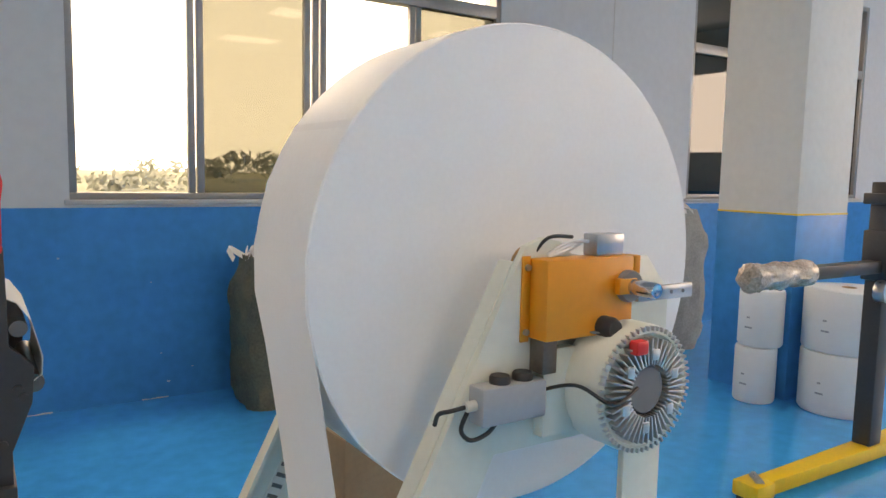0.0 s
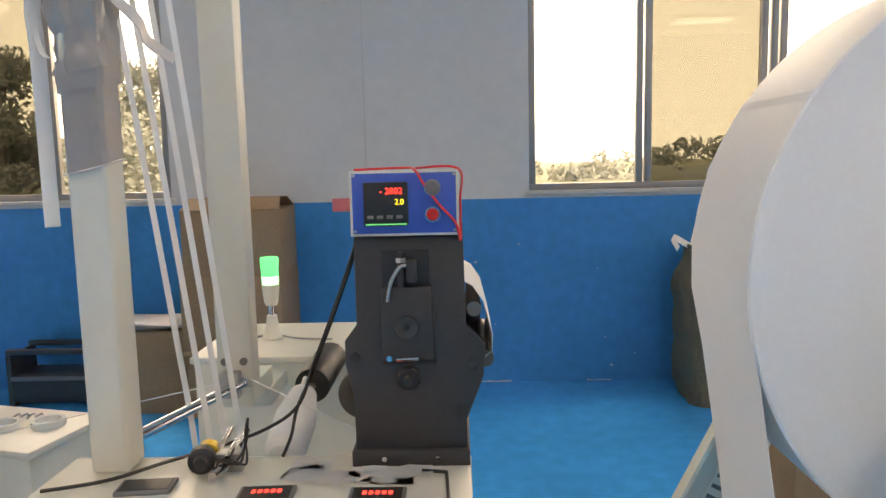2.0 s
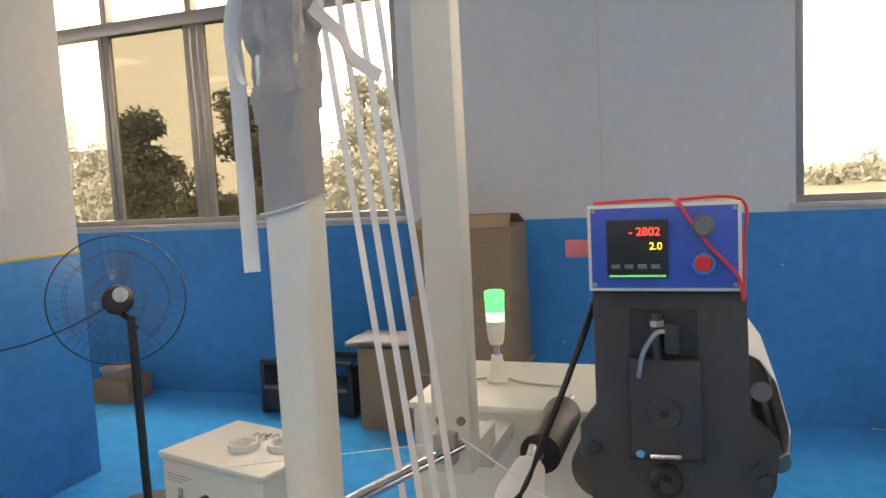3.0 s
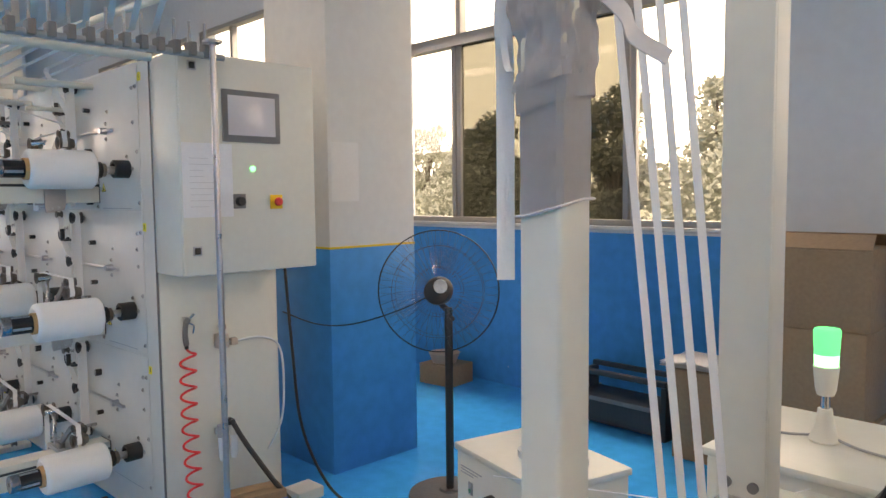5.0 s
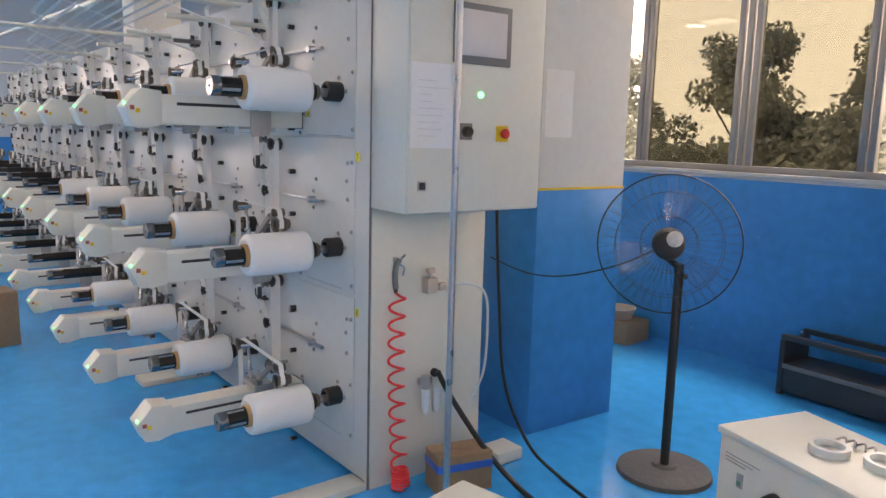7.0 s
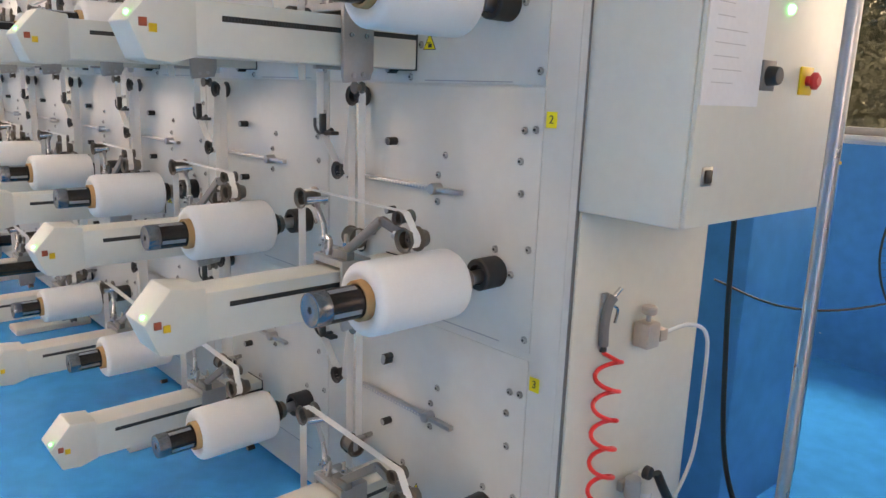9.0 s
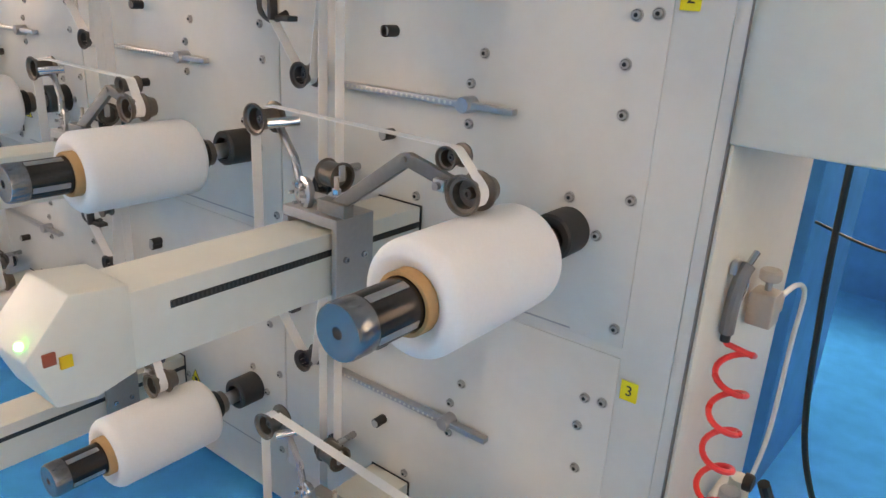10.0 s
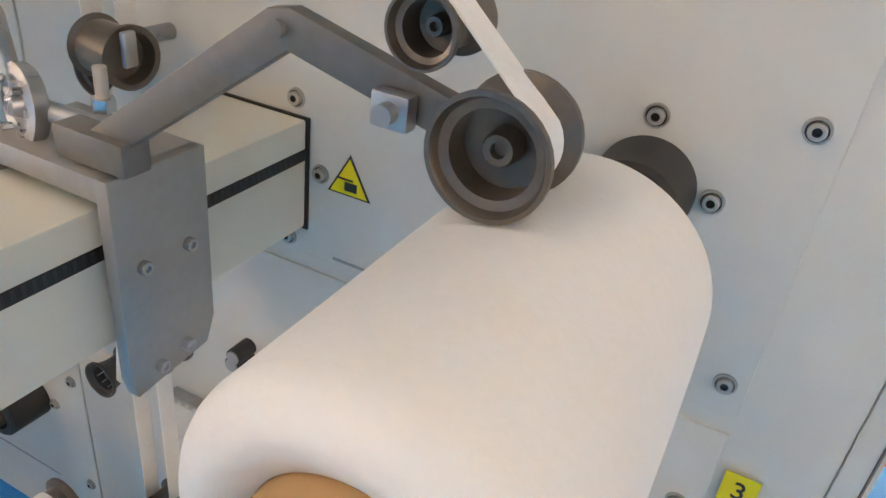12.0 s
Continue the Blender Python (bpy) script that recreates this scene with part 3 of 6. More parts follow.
def winding_unit():
    u = empty("winding_unit", HX, PY, ROWS[1], "winding station with black mandrel, cream arm and guide pulleys", "winding unit", "winding units")
    part("hub", lathe([(0, 0), (0.042, 0), (0.042, 0.066), (0.038, 0.07), (0.027, 0.07), (0.024, 0.05), (0, 0.05)], (HO + 0.003, 0, HZ + 0.006), (0, -1, 0), 40), M_BLACK, u, "black bearing hub")
    part("shaft", rod((HO, -0.05, HZ), (HO, -0.12, HZ), 0.018, 20), M_STEEL, u)
    part("collar", rod((HO, -0.105, HZ), (HO, -0.165, HZ), 0.031, 32, bevel=0.002), M_BROWNMETAL, u, "bronze-grey collar")
    md = part("mandrel", lathe([(0, 0.125), (0.0375, 0.125), (0.0385, 0.128), (0.0385, 0.557), (0.037, 0.563), (0.012, 0.565), (0.011, 0.553), (0.006, 0.553), (0.005, 0.545), (0, 0.545)], (HO, 0, HZ), (0, -1, 0), 48), M_MANDREL, u, "dark expanding mandrel")
    part("end_cap", lathe([(0.0388, 0.530), (0.0394, 0.533), (0.0394, 0.559), (0.0375, 0.5655), (0.0345, 0.5662), (0.033, 0.5658), (0.0085, 0.5658), (0.008, 0.559), (0.004, 0.559), (0, 0.559)], (HO, 0, HZ), (0, -1, 0), 48), M_CAP, md, "dark polished end cap")
    for k in range(4):
        a = radians(20 + 90 * k)
        c, s = math.cos(a), math.sin(a)
        bm = box(-0.006, 0.006, -0.528, -0.455, 0.037, 0.0396, 0.001)
        bmesh.ops.transform(bm, matrix=Matrix.Translation((HO, 0, HZ)) @ Matrix.Rotation(a, 4, "Y"), verts=bm.verts)
        part("key", bm, M_STEEL, md)
    # arm
    arm = part("arm", box(-0.48, -0.366, -0.66, -0.003, -0.18, -0.057, 0.003), M_WHITE, u)
    part("gasket", box(-0.483, -0.363, -0.0035, -0.001, -0.183, -0.055), M_BLACK, arm)
    part("slot", box(-0.3675, -0.3655, -0.58, -0.004, -0.101, -0.088, 0.0004), M_BLACK, arm, "black slot")
    sc = bmesh.new()
    for k in range(70):
        box(-0.3658, -0.3648, -0.575 + 0.0081 * k, -0.572 + 0.0081 * k, -0.099, -0.090, bm=sc)
    part("lead_screw", sc, M_DARK, arm, smooth=False)
    head = part("head", plate([(-0.64, -0.045), (-0.725, -0.035), (-0.79, -0.112), (-0.757, -0.192), (-0.70, -0.198), (-0.64, -0.182)], (-0.485, 0, 0), (0, 1, 0), (0, 0, 1), 0.12, 0.004), M_WHITE, arm)
    part("led", lathe([(0, 0.006), (0.006, 0.005), (0.007, 0)], (-0.39, -0.782, -0.098), (0.25, -0.95, 0.35), 14), M_LED, arm, "lit green lamp")
    for k, m in enumerate((M_BRICKRED, M_YELLOW)):
        part("push_button", box(-0.366, -0.361, -0.768 + 0.021 * k, -0.751 + 0.021 * k, -0.125 - 0.011 * k, -0.107 - 0.011 * k, 0.001), m, arm, "small square push button")
    for y, z in ((-0.645, -0.075), (-0.645, -0.165), (-0.60, -0.075), (-0.60, -0.165)):
        part("cover_screw", rod((-0.37, y, z), (-0.3665, y, z), 0.005, 10), M_STEEL, arm)
    # carriage, with the bent guide arm and its pulleys
    ca = part("carriage", plate([(-0.28, -0.235), (-0.20, -0.225), (-0.19, -0.20), (-0.19, -0.036), (-0.285, -0.036), (-0.285, -0.215)], (-0.3685, 0, 0), (0, 1, 0), (0, 0, 1), 0.013, 0.0012), M_GREY, u, "grey aluminium carriage")
    ca.location = (0.014, 0.020, 0.010)
    part("carriage_top", box(-0.50, -0.356, -0.285, -0.19, -0.056, -0.036, 0.0015), M_GREY, ca)
    part("carriage_back", box(-0.50, -0.484, -0.285, -0.19, -0.20, -0.057, 0.0015), M_GREY, ca)
    for y, z in ((-0.215, -0.115), (-0.262, -0.115), (-0.225, -0.212), (-0.255, -0.216)):
        part("cap_screw", lathe([(0, 0.004), (0.003, 0.004), (0.003, 0.006), (0.0055, 0.006), (0.006, 0.005), (0.006, 0)], (-0.3553, y, z), (1, 0, 0), 14), M_STEEL, ca)
    part("lower_guide", lathe([(0, 0), (0.016, 0), (0.016, 0.004), (0.010, 0.008), (0.010, 0.02), (0.016, 0.024), (0.016, 0.028), (0, 0.028)], (-0.39, -0.20, -0.245), (0, -1, 0), 20), M_BROWNMETAL, ca)
    part("clamp", box(-0.415, -0.345, -0.278, -0.252, -0.034, -0.008, 0.003), M_ARMGREY, ca)
    part("clamp_screw", rod((-0.395, -0.247, -0.004), (-0.395, -0.247, 0.03), 0.005, 12), M_BEIGE, ca, "brass screw")
    part("clamp_nut", rod((-0.395, -0.247, -0.003), (-0.395, -0.247, 0.007), 0.009, 6), M_CHROME, ca)
    part("pivot_disc", lathe([(0, 0), (0.03, 0), (0.032, 0.003), (0.032, 0.012), (0.024, 0.014), (0.02, 0.010), (0.01, 0.010), (0.008, 0.018), (0, 0.018)], (-0.47, -0.25, -0.016), (-0.25, -0.95, 0.1), 28), M_STEEL, ca, "worn steel pivot disc")
    part("pivot_bar", rod((-0.47, -0.255, -0.016), (-0.38, -0.247, -0.018), 0.009, 14), M_STEEL, ca)
    for k in range(6):
        a = k * math.pi / 3
        part("disc_bolt", rod((-0.473 + 0.022 * math.cos(a), -0.262, -0.016 + 0.022 * math.sin(a)), (-0.475 + 0.022 * math.cos(a), -0.27, -0.015 + 0.022 * math.sin(a)), 0.004, 8), M_CHROME, ca)
    ga = part("guide_arm", plate([(-0.388, -0.032), (-0.378, -0.012), (-0.212, 0.108), (-0.196, 0.111), (-0.045, 0.073), (-0.038, 0.064), (-0.05, 0.051), (-0.198, 0.087), (-0.365, -0.033)], (0.0, -0.238, 0.008), (1, 0, 0), (0, 0, 1), 0.012, 0.001), M_ARMGREY, u, "bent grey guide arm")
    part("elbow_pin", rod((-0.203, -0.2502, 0.107), (-0.203, -0.254, 0.107), 0.005, 12), M_BEZEL, ga)
    part("bracket", box(-0.135, -0.112, -0.262, -0.2505, 0.072, 0.092, 0.002), M_STEEL, ga)
    part("bracket_screw", rod((-0.123, -0.27, 0.082), (-0.123, -0.262, 0.082), 0.006, 12), M_STEEL, ga)
    wheel("small_pulley", ga, -0.102, -0.23, 0.130, 0.019, 0.046)
    wheel("pressing_pulley", ga, -0.053, -0.25, 0.087, 0.031, 0.046)
    part("pulley_cap", lathe([(0, 0.022), (0.02, 0.02), (0.026, 0.0)], (-0.051, -0.248, 0.087), (0.1, 1, 0), 24), M_BROWNMETAL, ga)
    # swing roller on the other end
    sw = part("swing_lever", tube([(-0.46, -0.24, 0.0), (-0.50, -0.22, 0.05), (-0.56, -0.205, 0.10), (-0.58, -0.20, 0.114)], 0.008, 8), M_STEEL, u)
    wheel("lead_pulley", sw, -0.59, -0.19, 0.114, 0.031, 0.055)
    part("lead_roller", rod((-0.548, -0.245, 0.112), (-0.515, -0.195, 0.118), 0.010, 16), M_CHROME, sw)
    part("guide_drum", lathe([(0, 0), (0.029, 0), (0.031, 0.004), (0.026, 0.008), (0.026, 0.05), (0.031, 0.053), (0.031, 0.058), (0.025, 0.058), (0.022, 0.044), (0, 0.044)], (-0.555, -0.09, -0.006), (1, -0.12, 0), 28), M_BROWNMETAL, u)
    part("drum_arm", rod((-0.548, 0, -0.006), (-0.548, -0.085, -0.006), 0.009, 14), M_STEEL, u)
    part("drum_tab", box(-0.496, -0.489, -0.112, -0.096, -0.012, 0.022, 0.003), M_STEEL, u)
    # pulleys, pegs and slide bars on the panel
    for x, z, r in ((-0.59, 0.411, 0.030), (-0.667, 0.179, 0.028), (-0.60, -0.05, 0.026)):
        p = wheel("panel_pulley", u, x, -0.012, z, r, 0.052, M_DARK)
        part("pulley_axle", rod((x, 0, z), (x, -0.014, z), 0.012, 14), M_STEEL, p)
    hk = part("tape_hook", tube(smooth_path([(-0.74, -0.03, 0.30), (-0.775, -0.04, 0.285), (-0.80, -0.05, 0.30), (-0.805, -0.05, 0.335)], 4), 0.008, 8), M_DARK, u, "black curved tape hook")
    part("hook_fork", box(-0.768, -0.756, -0.062, -0.04, 0.285, 0.35, 0.003), M_DARK, hk)
    part("hook_bar", box(-0.775, -0.715, -0.05, -0.02, 0.284, 0.296, 0.003), M_DARK, hk)
    for x, z in ((-0.455, 0.285), (-0.452, 0.081), (-0.452, -0.385), (-0.46, -0.18)):
        pg = part("peg", lathe([(0, 0.03), (0.011, 0.03), (0.0115, 0.029), (0.0115, 0)], (x, 0, z), (0, -1, 0), 20), M_BLACK, u, "black rubber peg")
        part("peg_face", rod((x, -0.0302, z), (x, -0.032, z), 0.009, 16), M_GREYBOX, pg)
    sl = part("slide_bar", box(-0.58, -0.15, -0.026, -0.008, 0.162, 0.174, 0.001), M_STEEL, u, "drilled steel slide bar")
    hole = mesh_of("slide_hole", rod((0, 0, 0), (0, -0.0008, 0), 0.0032, 8), M_WHITE)
    for k in range(22):
        o = new("slide_hole", hole)
        o.parent, o.location = sl, (-0.57 + 0.0135 * k, -0.0262, 0.168)
    part("slide_clamp", lathe([(0, 0.034), (0.014, 0.034), (0.016, 0.03), (0.016, 0)], (-0.255, 0, 0.168), (0, -1, 0), 20), M_STEEL, sl)
    for x, z in ((-0.26, 0.205), (-0.26, 0.13), (-0.031, 0.035), (0.082, 0.053), (0.028, -0.022), (0.086, -0.182), (0.047, 0.190), (-0.381, -0.038), (-0.349, -0.113), (-0.39, -0.20), (0.048, 0.346), (0.083, 0.350), (-0.234, 0.262), (0.04, -0.40)):
        bolt(u, x, z)
    gv = part("panel_groove", box(-0.33, 0.0, -0.0008, 0.0, -0.21, -0.207), M_GREYBOX, u, smooth=False)
    # warning sign
    sg = part("warning_sign", plate([(-0.026, -0.022), (0.026, -0.022), (0, 0.024)], (-0.313, -0.0005, -0.105), (1, 0, 0), (0, 0, 1), 0.0006), M_BLACK, u, "yellow triangular warning sign", smooth=False)
    part("sign_field", plate([(-0.0225, -0.020), (0.0225, -0.020), (0, 0.0195)], (-0.313, -0.0012, -0.105), (1, 0, 0), (0, 0, 1), 0.0006), M_STICKER, sg, smooth=False)
    part("sign_mark", box(-0.318, -0.303, -0.0024, -0.0018, -0.121, -0.111, 0.0002), M_BLACK, sg, smooth=False)
    part("sign_bar", box(-0.327, -0.308, -0.0024, -0.0018, -0.1095, -0.1075), M_BLACK, sg, smooth=False)
    # the running tape
    y = -0.285
    tp = part("tape", band([(-0.575, y + 0.065, 0.141), (-0.56, y + 0.062, 0.142), *arc(-0.102, 0.130, 0.0155, 100, 40, y + 0.032, 5), *arc(-0.053, 0.087, 0.0235, 35, -45, y + 0.014, 7)], 0.022), M_TAPE, u, "white running tape")
    tp2 = part("tape_riser", band([(-0.617, -0.04, -0.20), (-0.617, -0.04, 0.40), *arc(-0.59, 0.411, 0.023, 180, 0, -0.04, 8), (-0.566, -0.04, -0.06)], 0.026), M_TAPE, u, "white tape strand")
    part("tape_drop", band([(-0.787, -0.045, 0.48), (-0.787, -0.045, 0.31), (-0.70, -0.04, 0.20), *arc(-0.667, 0.179, 0.021, 150, 350, -0.04, 6), (-0.615, -0.04, 0.388)], 0.026), M_TAPE, u, "white tape strand")
    part("tape_lead", band([(-0.61, -0.222, -0.22), (-0.613, -0.222, 0.114), *arc(-0.59, 0.114, 0.024, 180, 60, -0.222, 6)], 0.024), M_TAPE, u, "white tape strand")
    return u


UNIT = winding_unit()
UNIT.matrix_basis = TURN @ pose(HX, PY, ROWS[1])
unit_of = {}
for c in range(COLS):
    for r, z in enumerate(ROWS):
        unit_of[c, r] = UNIT if (c, r) == (0, 1) else copy_thing(UNIT, TURN @ pose(HX - STEP * c, PY, z))


def tape_roll():
    s = empty("tape_roll", HX + HO, PY, ROWS[1], "full white tape roll on a brown card core", "tape roll", "tape rolls on the winder")
    prof = [(0.0475, 0.160), (0.070, 0.160)] + [(0.071 + 0.015 * math.sin(radians(a)), 0.175 - 0.015 * math.cos(radians(a))) for a in (25, 50, 75, 90)] + [(0.0868, 0.22), (0.0870, 0.28), (0.0866, 0.36)] + [(0.064 + 0.0225 * math.cos(radians(a)), 0.416 + 0.021 * math.sin(radians(a))) for a in (0, 15, 30, 45, 60, 75, 90)] + [(0.057, 0.434), (0.0475, 0.427)]
    part("winding", lathe(prof, (0, 0, 0), (0, -1, 0), 96), M_PAPER, s)
    part("core", lathe([(0.0405, 0.155), (0.047, 0.155), (0.047, 0.445), (0.046, 0.447), (0.0405, 0.447), (0.0405, 0.155)], (0, 0, 0), (0, -1, 0), 56), M_CORE, s, "brown card core")
    return s


ROLL = tape_roll()
ROLL.matrix_basis = TURN @ pose(HX + HO, PY, ROWS[1] + HZ)
for c in range(COLS):
    for r, z in enumerate(ROWS):
        if (c, r) != (0, 1) and c < (4, 5, 4)[r]:
            copy_thing(ROLL, TURN @ pose(HX + HO - STEP * c, PY, z + HZ))


def number_label(n, z):
    l = empty("number_label", -3.31, PY - 0.001, z, "small yellow sticker with a black number", "label", "number labels")
    l.matrix_basis = TURN @ pose(-3.31, PY - 0.001, z)
    part("sticker", box(-0.016, 0.016, -0.0008, 0, -0.019, 0.019), M_STICKER, l, smooth=False)
    text_part("number", n, 0.028, M_BLACK, l, Matrix.Translation((0, -0.0012, 0)) @ FACE_SOUTH)


for n, z in (("1", 2.13), ("2", 1.447), ("3", 0.781)):
    number_label(n, z)


# ---- overhead tape frame ----
def overhead_frame():
    f = empty("overhead_frame", -2.69, 1.915, 0, "pale tubular frame carrying tape guides over the machine", "frame")
    o = Vector(f.location)
    v = lambda x, y, z: (x - o.x, y - o.y, z - o.z)
    part("pole", rod(v(-2.69, 1.915, 0), v(-2.69, 1.915, 2.19), 0.0125, 16), M_STEEL, f, "upright steel pole")
    part("cap", box(-0.03, 0.03, -0.03, 0.03, 2.185, 2.2, 0.003), M_STEEL, f)
    part("front_tube", rod(v(-2.86, 0.75, 2.17), v(-2.86, 2.05, 2.17), 0.014, 12), M_GREYBOX, f)
    for k in range(19):
        y = 0.78 + 0.066 * k
        g = part("guide_block", box(-0.20, -0.135, y - o.y - 0.012, y - o.y + 0.016, 2.16, 2.215, 0.004), M_BEZEL, f, "dark tape guide")
        part("guide_pin", rod((-0.168, y - o.y, 2.21), (-0.168, y - o.y, 2.30), 0.007, 8), M_GREYBOX, g)
    part("rear_tube", rod(v(-3.2, 0.7, 2.2), v(-3.2, 1.88, 2.2), 0.018, 12), M_WHITE, f)
    part("side_tube", rod(v(-11.8, 0.72, 2.2), v(-2.86, 0.72, 2.2), 0.016, 12), M_WHITE, f)
    part("top_tube", rod(v(-11.8, 0.72, 2.36), v(-1.2, 1.95, 2.36), 0.016, 12), M_WHITE, f)
    for c in range(COLS):
        x = -3.62 - STEP * c
        if c % 2:
            part("cross_bar", rod(v(x, 0.72, 2.2), v(x, PY, 2.2), 0.014, 10), M_WHITE, f)
        part("roller", rod(v(x - 0.22, 1.50, 2.14), v(x - 0.22, PY, 2.14), 0.016, 12), M_WHITE, f, "tape roller bar")
        part("roller", rod(v(x - 0.45, 1.60, 2.04), v(x - 0.45, PY, 2.04), 0.012, 12), M_BEZEL if c % 4 == 1 else M_WHITE, f, "roller bar")


overhead_frame()
for k in range(12):
    y = 0.82 + 0.085 * k
    x1 = -3.4 - STEP * (k % 10) - 0.6
    tp = tube([(-2.2, y - 0.25 + 0.01 * k, 2.52), (-2.86, y, 2.235), (x1, y + 0.02, 2.235), (x1 - 0.02, y + 0.02, 2.22), (x1 - 0.05, 1.82, 1.95)], 0, flat=(0.024, 0.0012, (0, 1, 0)))
    solid("tape_strand", tp, M_TAPE, "white tape strand running over the guide frame", "tape", "overhead tape strands")


# ---- air gun, coiled hose, valve, filter ----
def air_gun():
    g = empty("air_gun", -3.215, 1.998, 0.968, "dark grey air blow gun hung on the end panel", "air gun")
    part("body", tube(smooth_path([(0.012, 0.0, -0.075), (0.014, -0.006, -0.02), (0.018, -0.002, 0.03), (0.022, 0.012, 0.052)], 5), 0.013, 10), M_BEZEL, g)
    part("nozzle", rod((0.022, 0.012, 0.052), (0.026, 0.034, 0.072), 0.006, 10), M_CHROME, g)
    part("trigger", tube(smooth_path([(0.016, 0.012, 0.03), (0.02, 0.035, 0.015), (0.018, 0.03, -0.02)], 4), 0.004, 8), M_CHROME, g)
    part("hook", box(0, 0.012, -0.012, 0.012, 0.035, 0.06, 0.003), M_STEEL, g)
    part("hose_nut", rod((0.012, 0, -0.075), (0.012, 0, -0.092), 0.009, 12), M_BLACK, g)


air_gun()
pts = []
for k in range(16 * 18 + 1):
    a = 2 * math.pi * k / 18
    q = k / (16 * 18)
    turns = k / 18
    r = 0.036 + 0.010 * max(0.0, q - 0.6)
    z = 0.868 - 0.077 * min(turns, 10) - 0.013 * max(0.0, turns - 10)
    pts.append((-3.178 + 0.045 * q + r * 0.8 * math.cos(a), 1.992 - 0.008 * math.sin(6 * q) + r * math.sin(a), max(z, 0.02)))
solid("coiled_air_hose", tube([(-3.203, 1.998, 0.878), (-3.198, 1.998, 0.872), *pts], 0.0058, 8), M_REDHOSE, "bright red coiled plastic air hose hanging from the gun", "hose")


def ball_valve():
    v = empty("air_valve", -3.218, 2.172, 0.893, "small beige air valve with clear hose", "valve")
    part("block", box(0, 0.05, -0.03, 0.025, -0.035, 0.035, 0.006), M_BEIGE, v)
    part("stem", rod((0.025, 0, 0.035), (0.025, 0, 0.06), 0.007, 12), M_STEEL, v)
    part("knob", lathe([(0, 0.022), (0.018, 0.022), (0.021, 0.018), (0.021, 0.004), (0.018, 0)], (0.025, 0, 0.055), (0, 0, 1), 20), M_BEIGE, v)
    part("outlet", box(0.012, 0.042, 0.04, 0.075, -0.028, 0.006, 0.004), M_BEIGE, v)
    part("outlet_neck", rod((0.026, 0.02, -0.012), (0.026, 0.045, -0.012), 0.007, 10), M_STEEL, v)
    part("clear_hose", tube(smooth_path([(0.027, 0.075, -0.012), (0.03, 0.20, -0.01), (0.03, 0.30, -0.06), (0.02, 0.335, -0.2), (0.02, 0.32, -0.45), (0.01, 0.24, -0.6)], 8), 0.006, 8), M_TUBE_CLEAR, v, "clear air hose")


ball_valve()


def air_filter():
    f = empty("air_filter", -3.213, 2.175, 0.40, "grey air filter regulator with clear bowls on the end panel", "air filter")
    part("bracket", box(0, 0.02, -0.05, 0.05, 0.04, 0.07, 0.003), M_STEEL, f)
    for k, y in enumerate((-0.03, 0.03)):
        part("cap", rod((0.04, y, 0.03), (0.04, y, 0.09), 0.022, 18, bevel=0.003), M_WHITE if k else M_GREYBOX, f)
        part("bowl", lathe([(0.0, -0.09), (0.014, -0.085), (0.019, -0.06), (0.02, 0.03)], (0.04, y, 0), (0, 0, 1), 18), M_TUBE_CLEAR, f)
    part("gauge", lathe([(0, 0.018), (0.016, 0.018), (0.019, 0.014), (0.019, 0)], (0.055, 0, 0.105), (1, 0, 0), 20), M_BLACK, f)


air_filter()
solid("power_cable", tube(smooth_path([(-3.12, 2.17, 0.52), (-3.08, 2.22, 0.40), (-2.98, 2.34, 0.17), (-2.85, 2.42, 0.03), (-2.5, 2.36, 0.014), (-2.1, 2.2, 0.014), (-1.7, 2.0, 0.014), (-1.2, 1.9, 0.014)], 8), 0.013, 8), M_CABLE, "thick black cable lying along the blue floor", "cable")
solid("thin_cable", tube(smooth_path([(-3.17, 2.515, 1.22), (-3.16, 2.54, 0.8), (-3.12, 2.56, 0.4), (-3.0, 2.62, 0.12), (-2.8, 2.66, 0.012), (-2.3, 2.55, 0.01), (-1.9, 2.40, 0.01), (-1.6, 2.25, 0.01)], 8), 0.008, 8), M_CABLE, "thin black cable dropping to the floor", "cable")


def taped_carton(x, y, sx, sy, h, rz, label, tape_mat=None, open_top=False, z=0.0):
    c = empty("carton", x, y, z, label, "carton", "cartons")
    c.rotation_euler = (0, 0, radians(rz))
    part("body", box(-sx / 2, sx / 2, -sy / 2, sy / 2, 0, h, 0.004), M_KRAFT, c)
    part("flap", box(-sx / 2, -0.002, -sy / 2, sy / 2, h + 0.0005, h + 0.005, 0.001), M_KRAFT, c)
    part("flap", box(0.002, sx / 2, -sy / 2, sy / 2, h + 0.0005, h + 0.006, 0.001), M_KRAFT, c)
    if tape_mat:
        part("tape_band", box(-sx / 2 - 0.002, sx / 2 + 0.002, -sy / 2 - 0.002, sy / 2 + 0.002, h * 0.62, h * 0.82, 0.002), tape_mat, c, "blue tape band")
    if open_top:
        for a in (-1, 1):
            part("raised_flap", plate([(-sx / 2, 0), (sx / 2, 0), (sx / 2 - 0.02, 0.16), (-sx / 2 + 0.02, 0.16)], (0, a * sy / 2, h + 0.006), (1, 0, 0), (0, -a * 0.9, 0.42), 0.005), M_KRAFT, c)
    return c


M_BLUETAPE = material("blue_tape", (0.01, 0.12, 0.5), 0.4)
taped_carton(-3.04, 2.24, 0.15, 0.26, 0.17, -12, "small brown carton with a blue tape band", M_BLUETAPE)
taped_carton(-6.52, 0.74, 0.26, 0.24, 0.38, 12, "brown carton standing alone on the floor")


# ---- unwinding stand with the big parent roll ----
RX, RZ, RY, RR = 0.872, 1.393, 0.97, 0.423


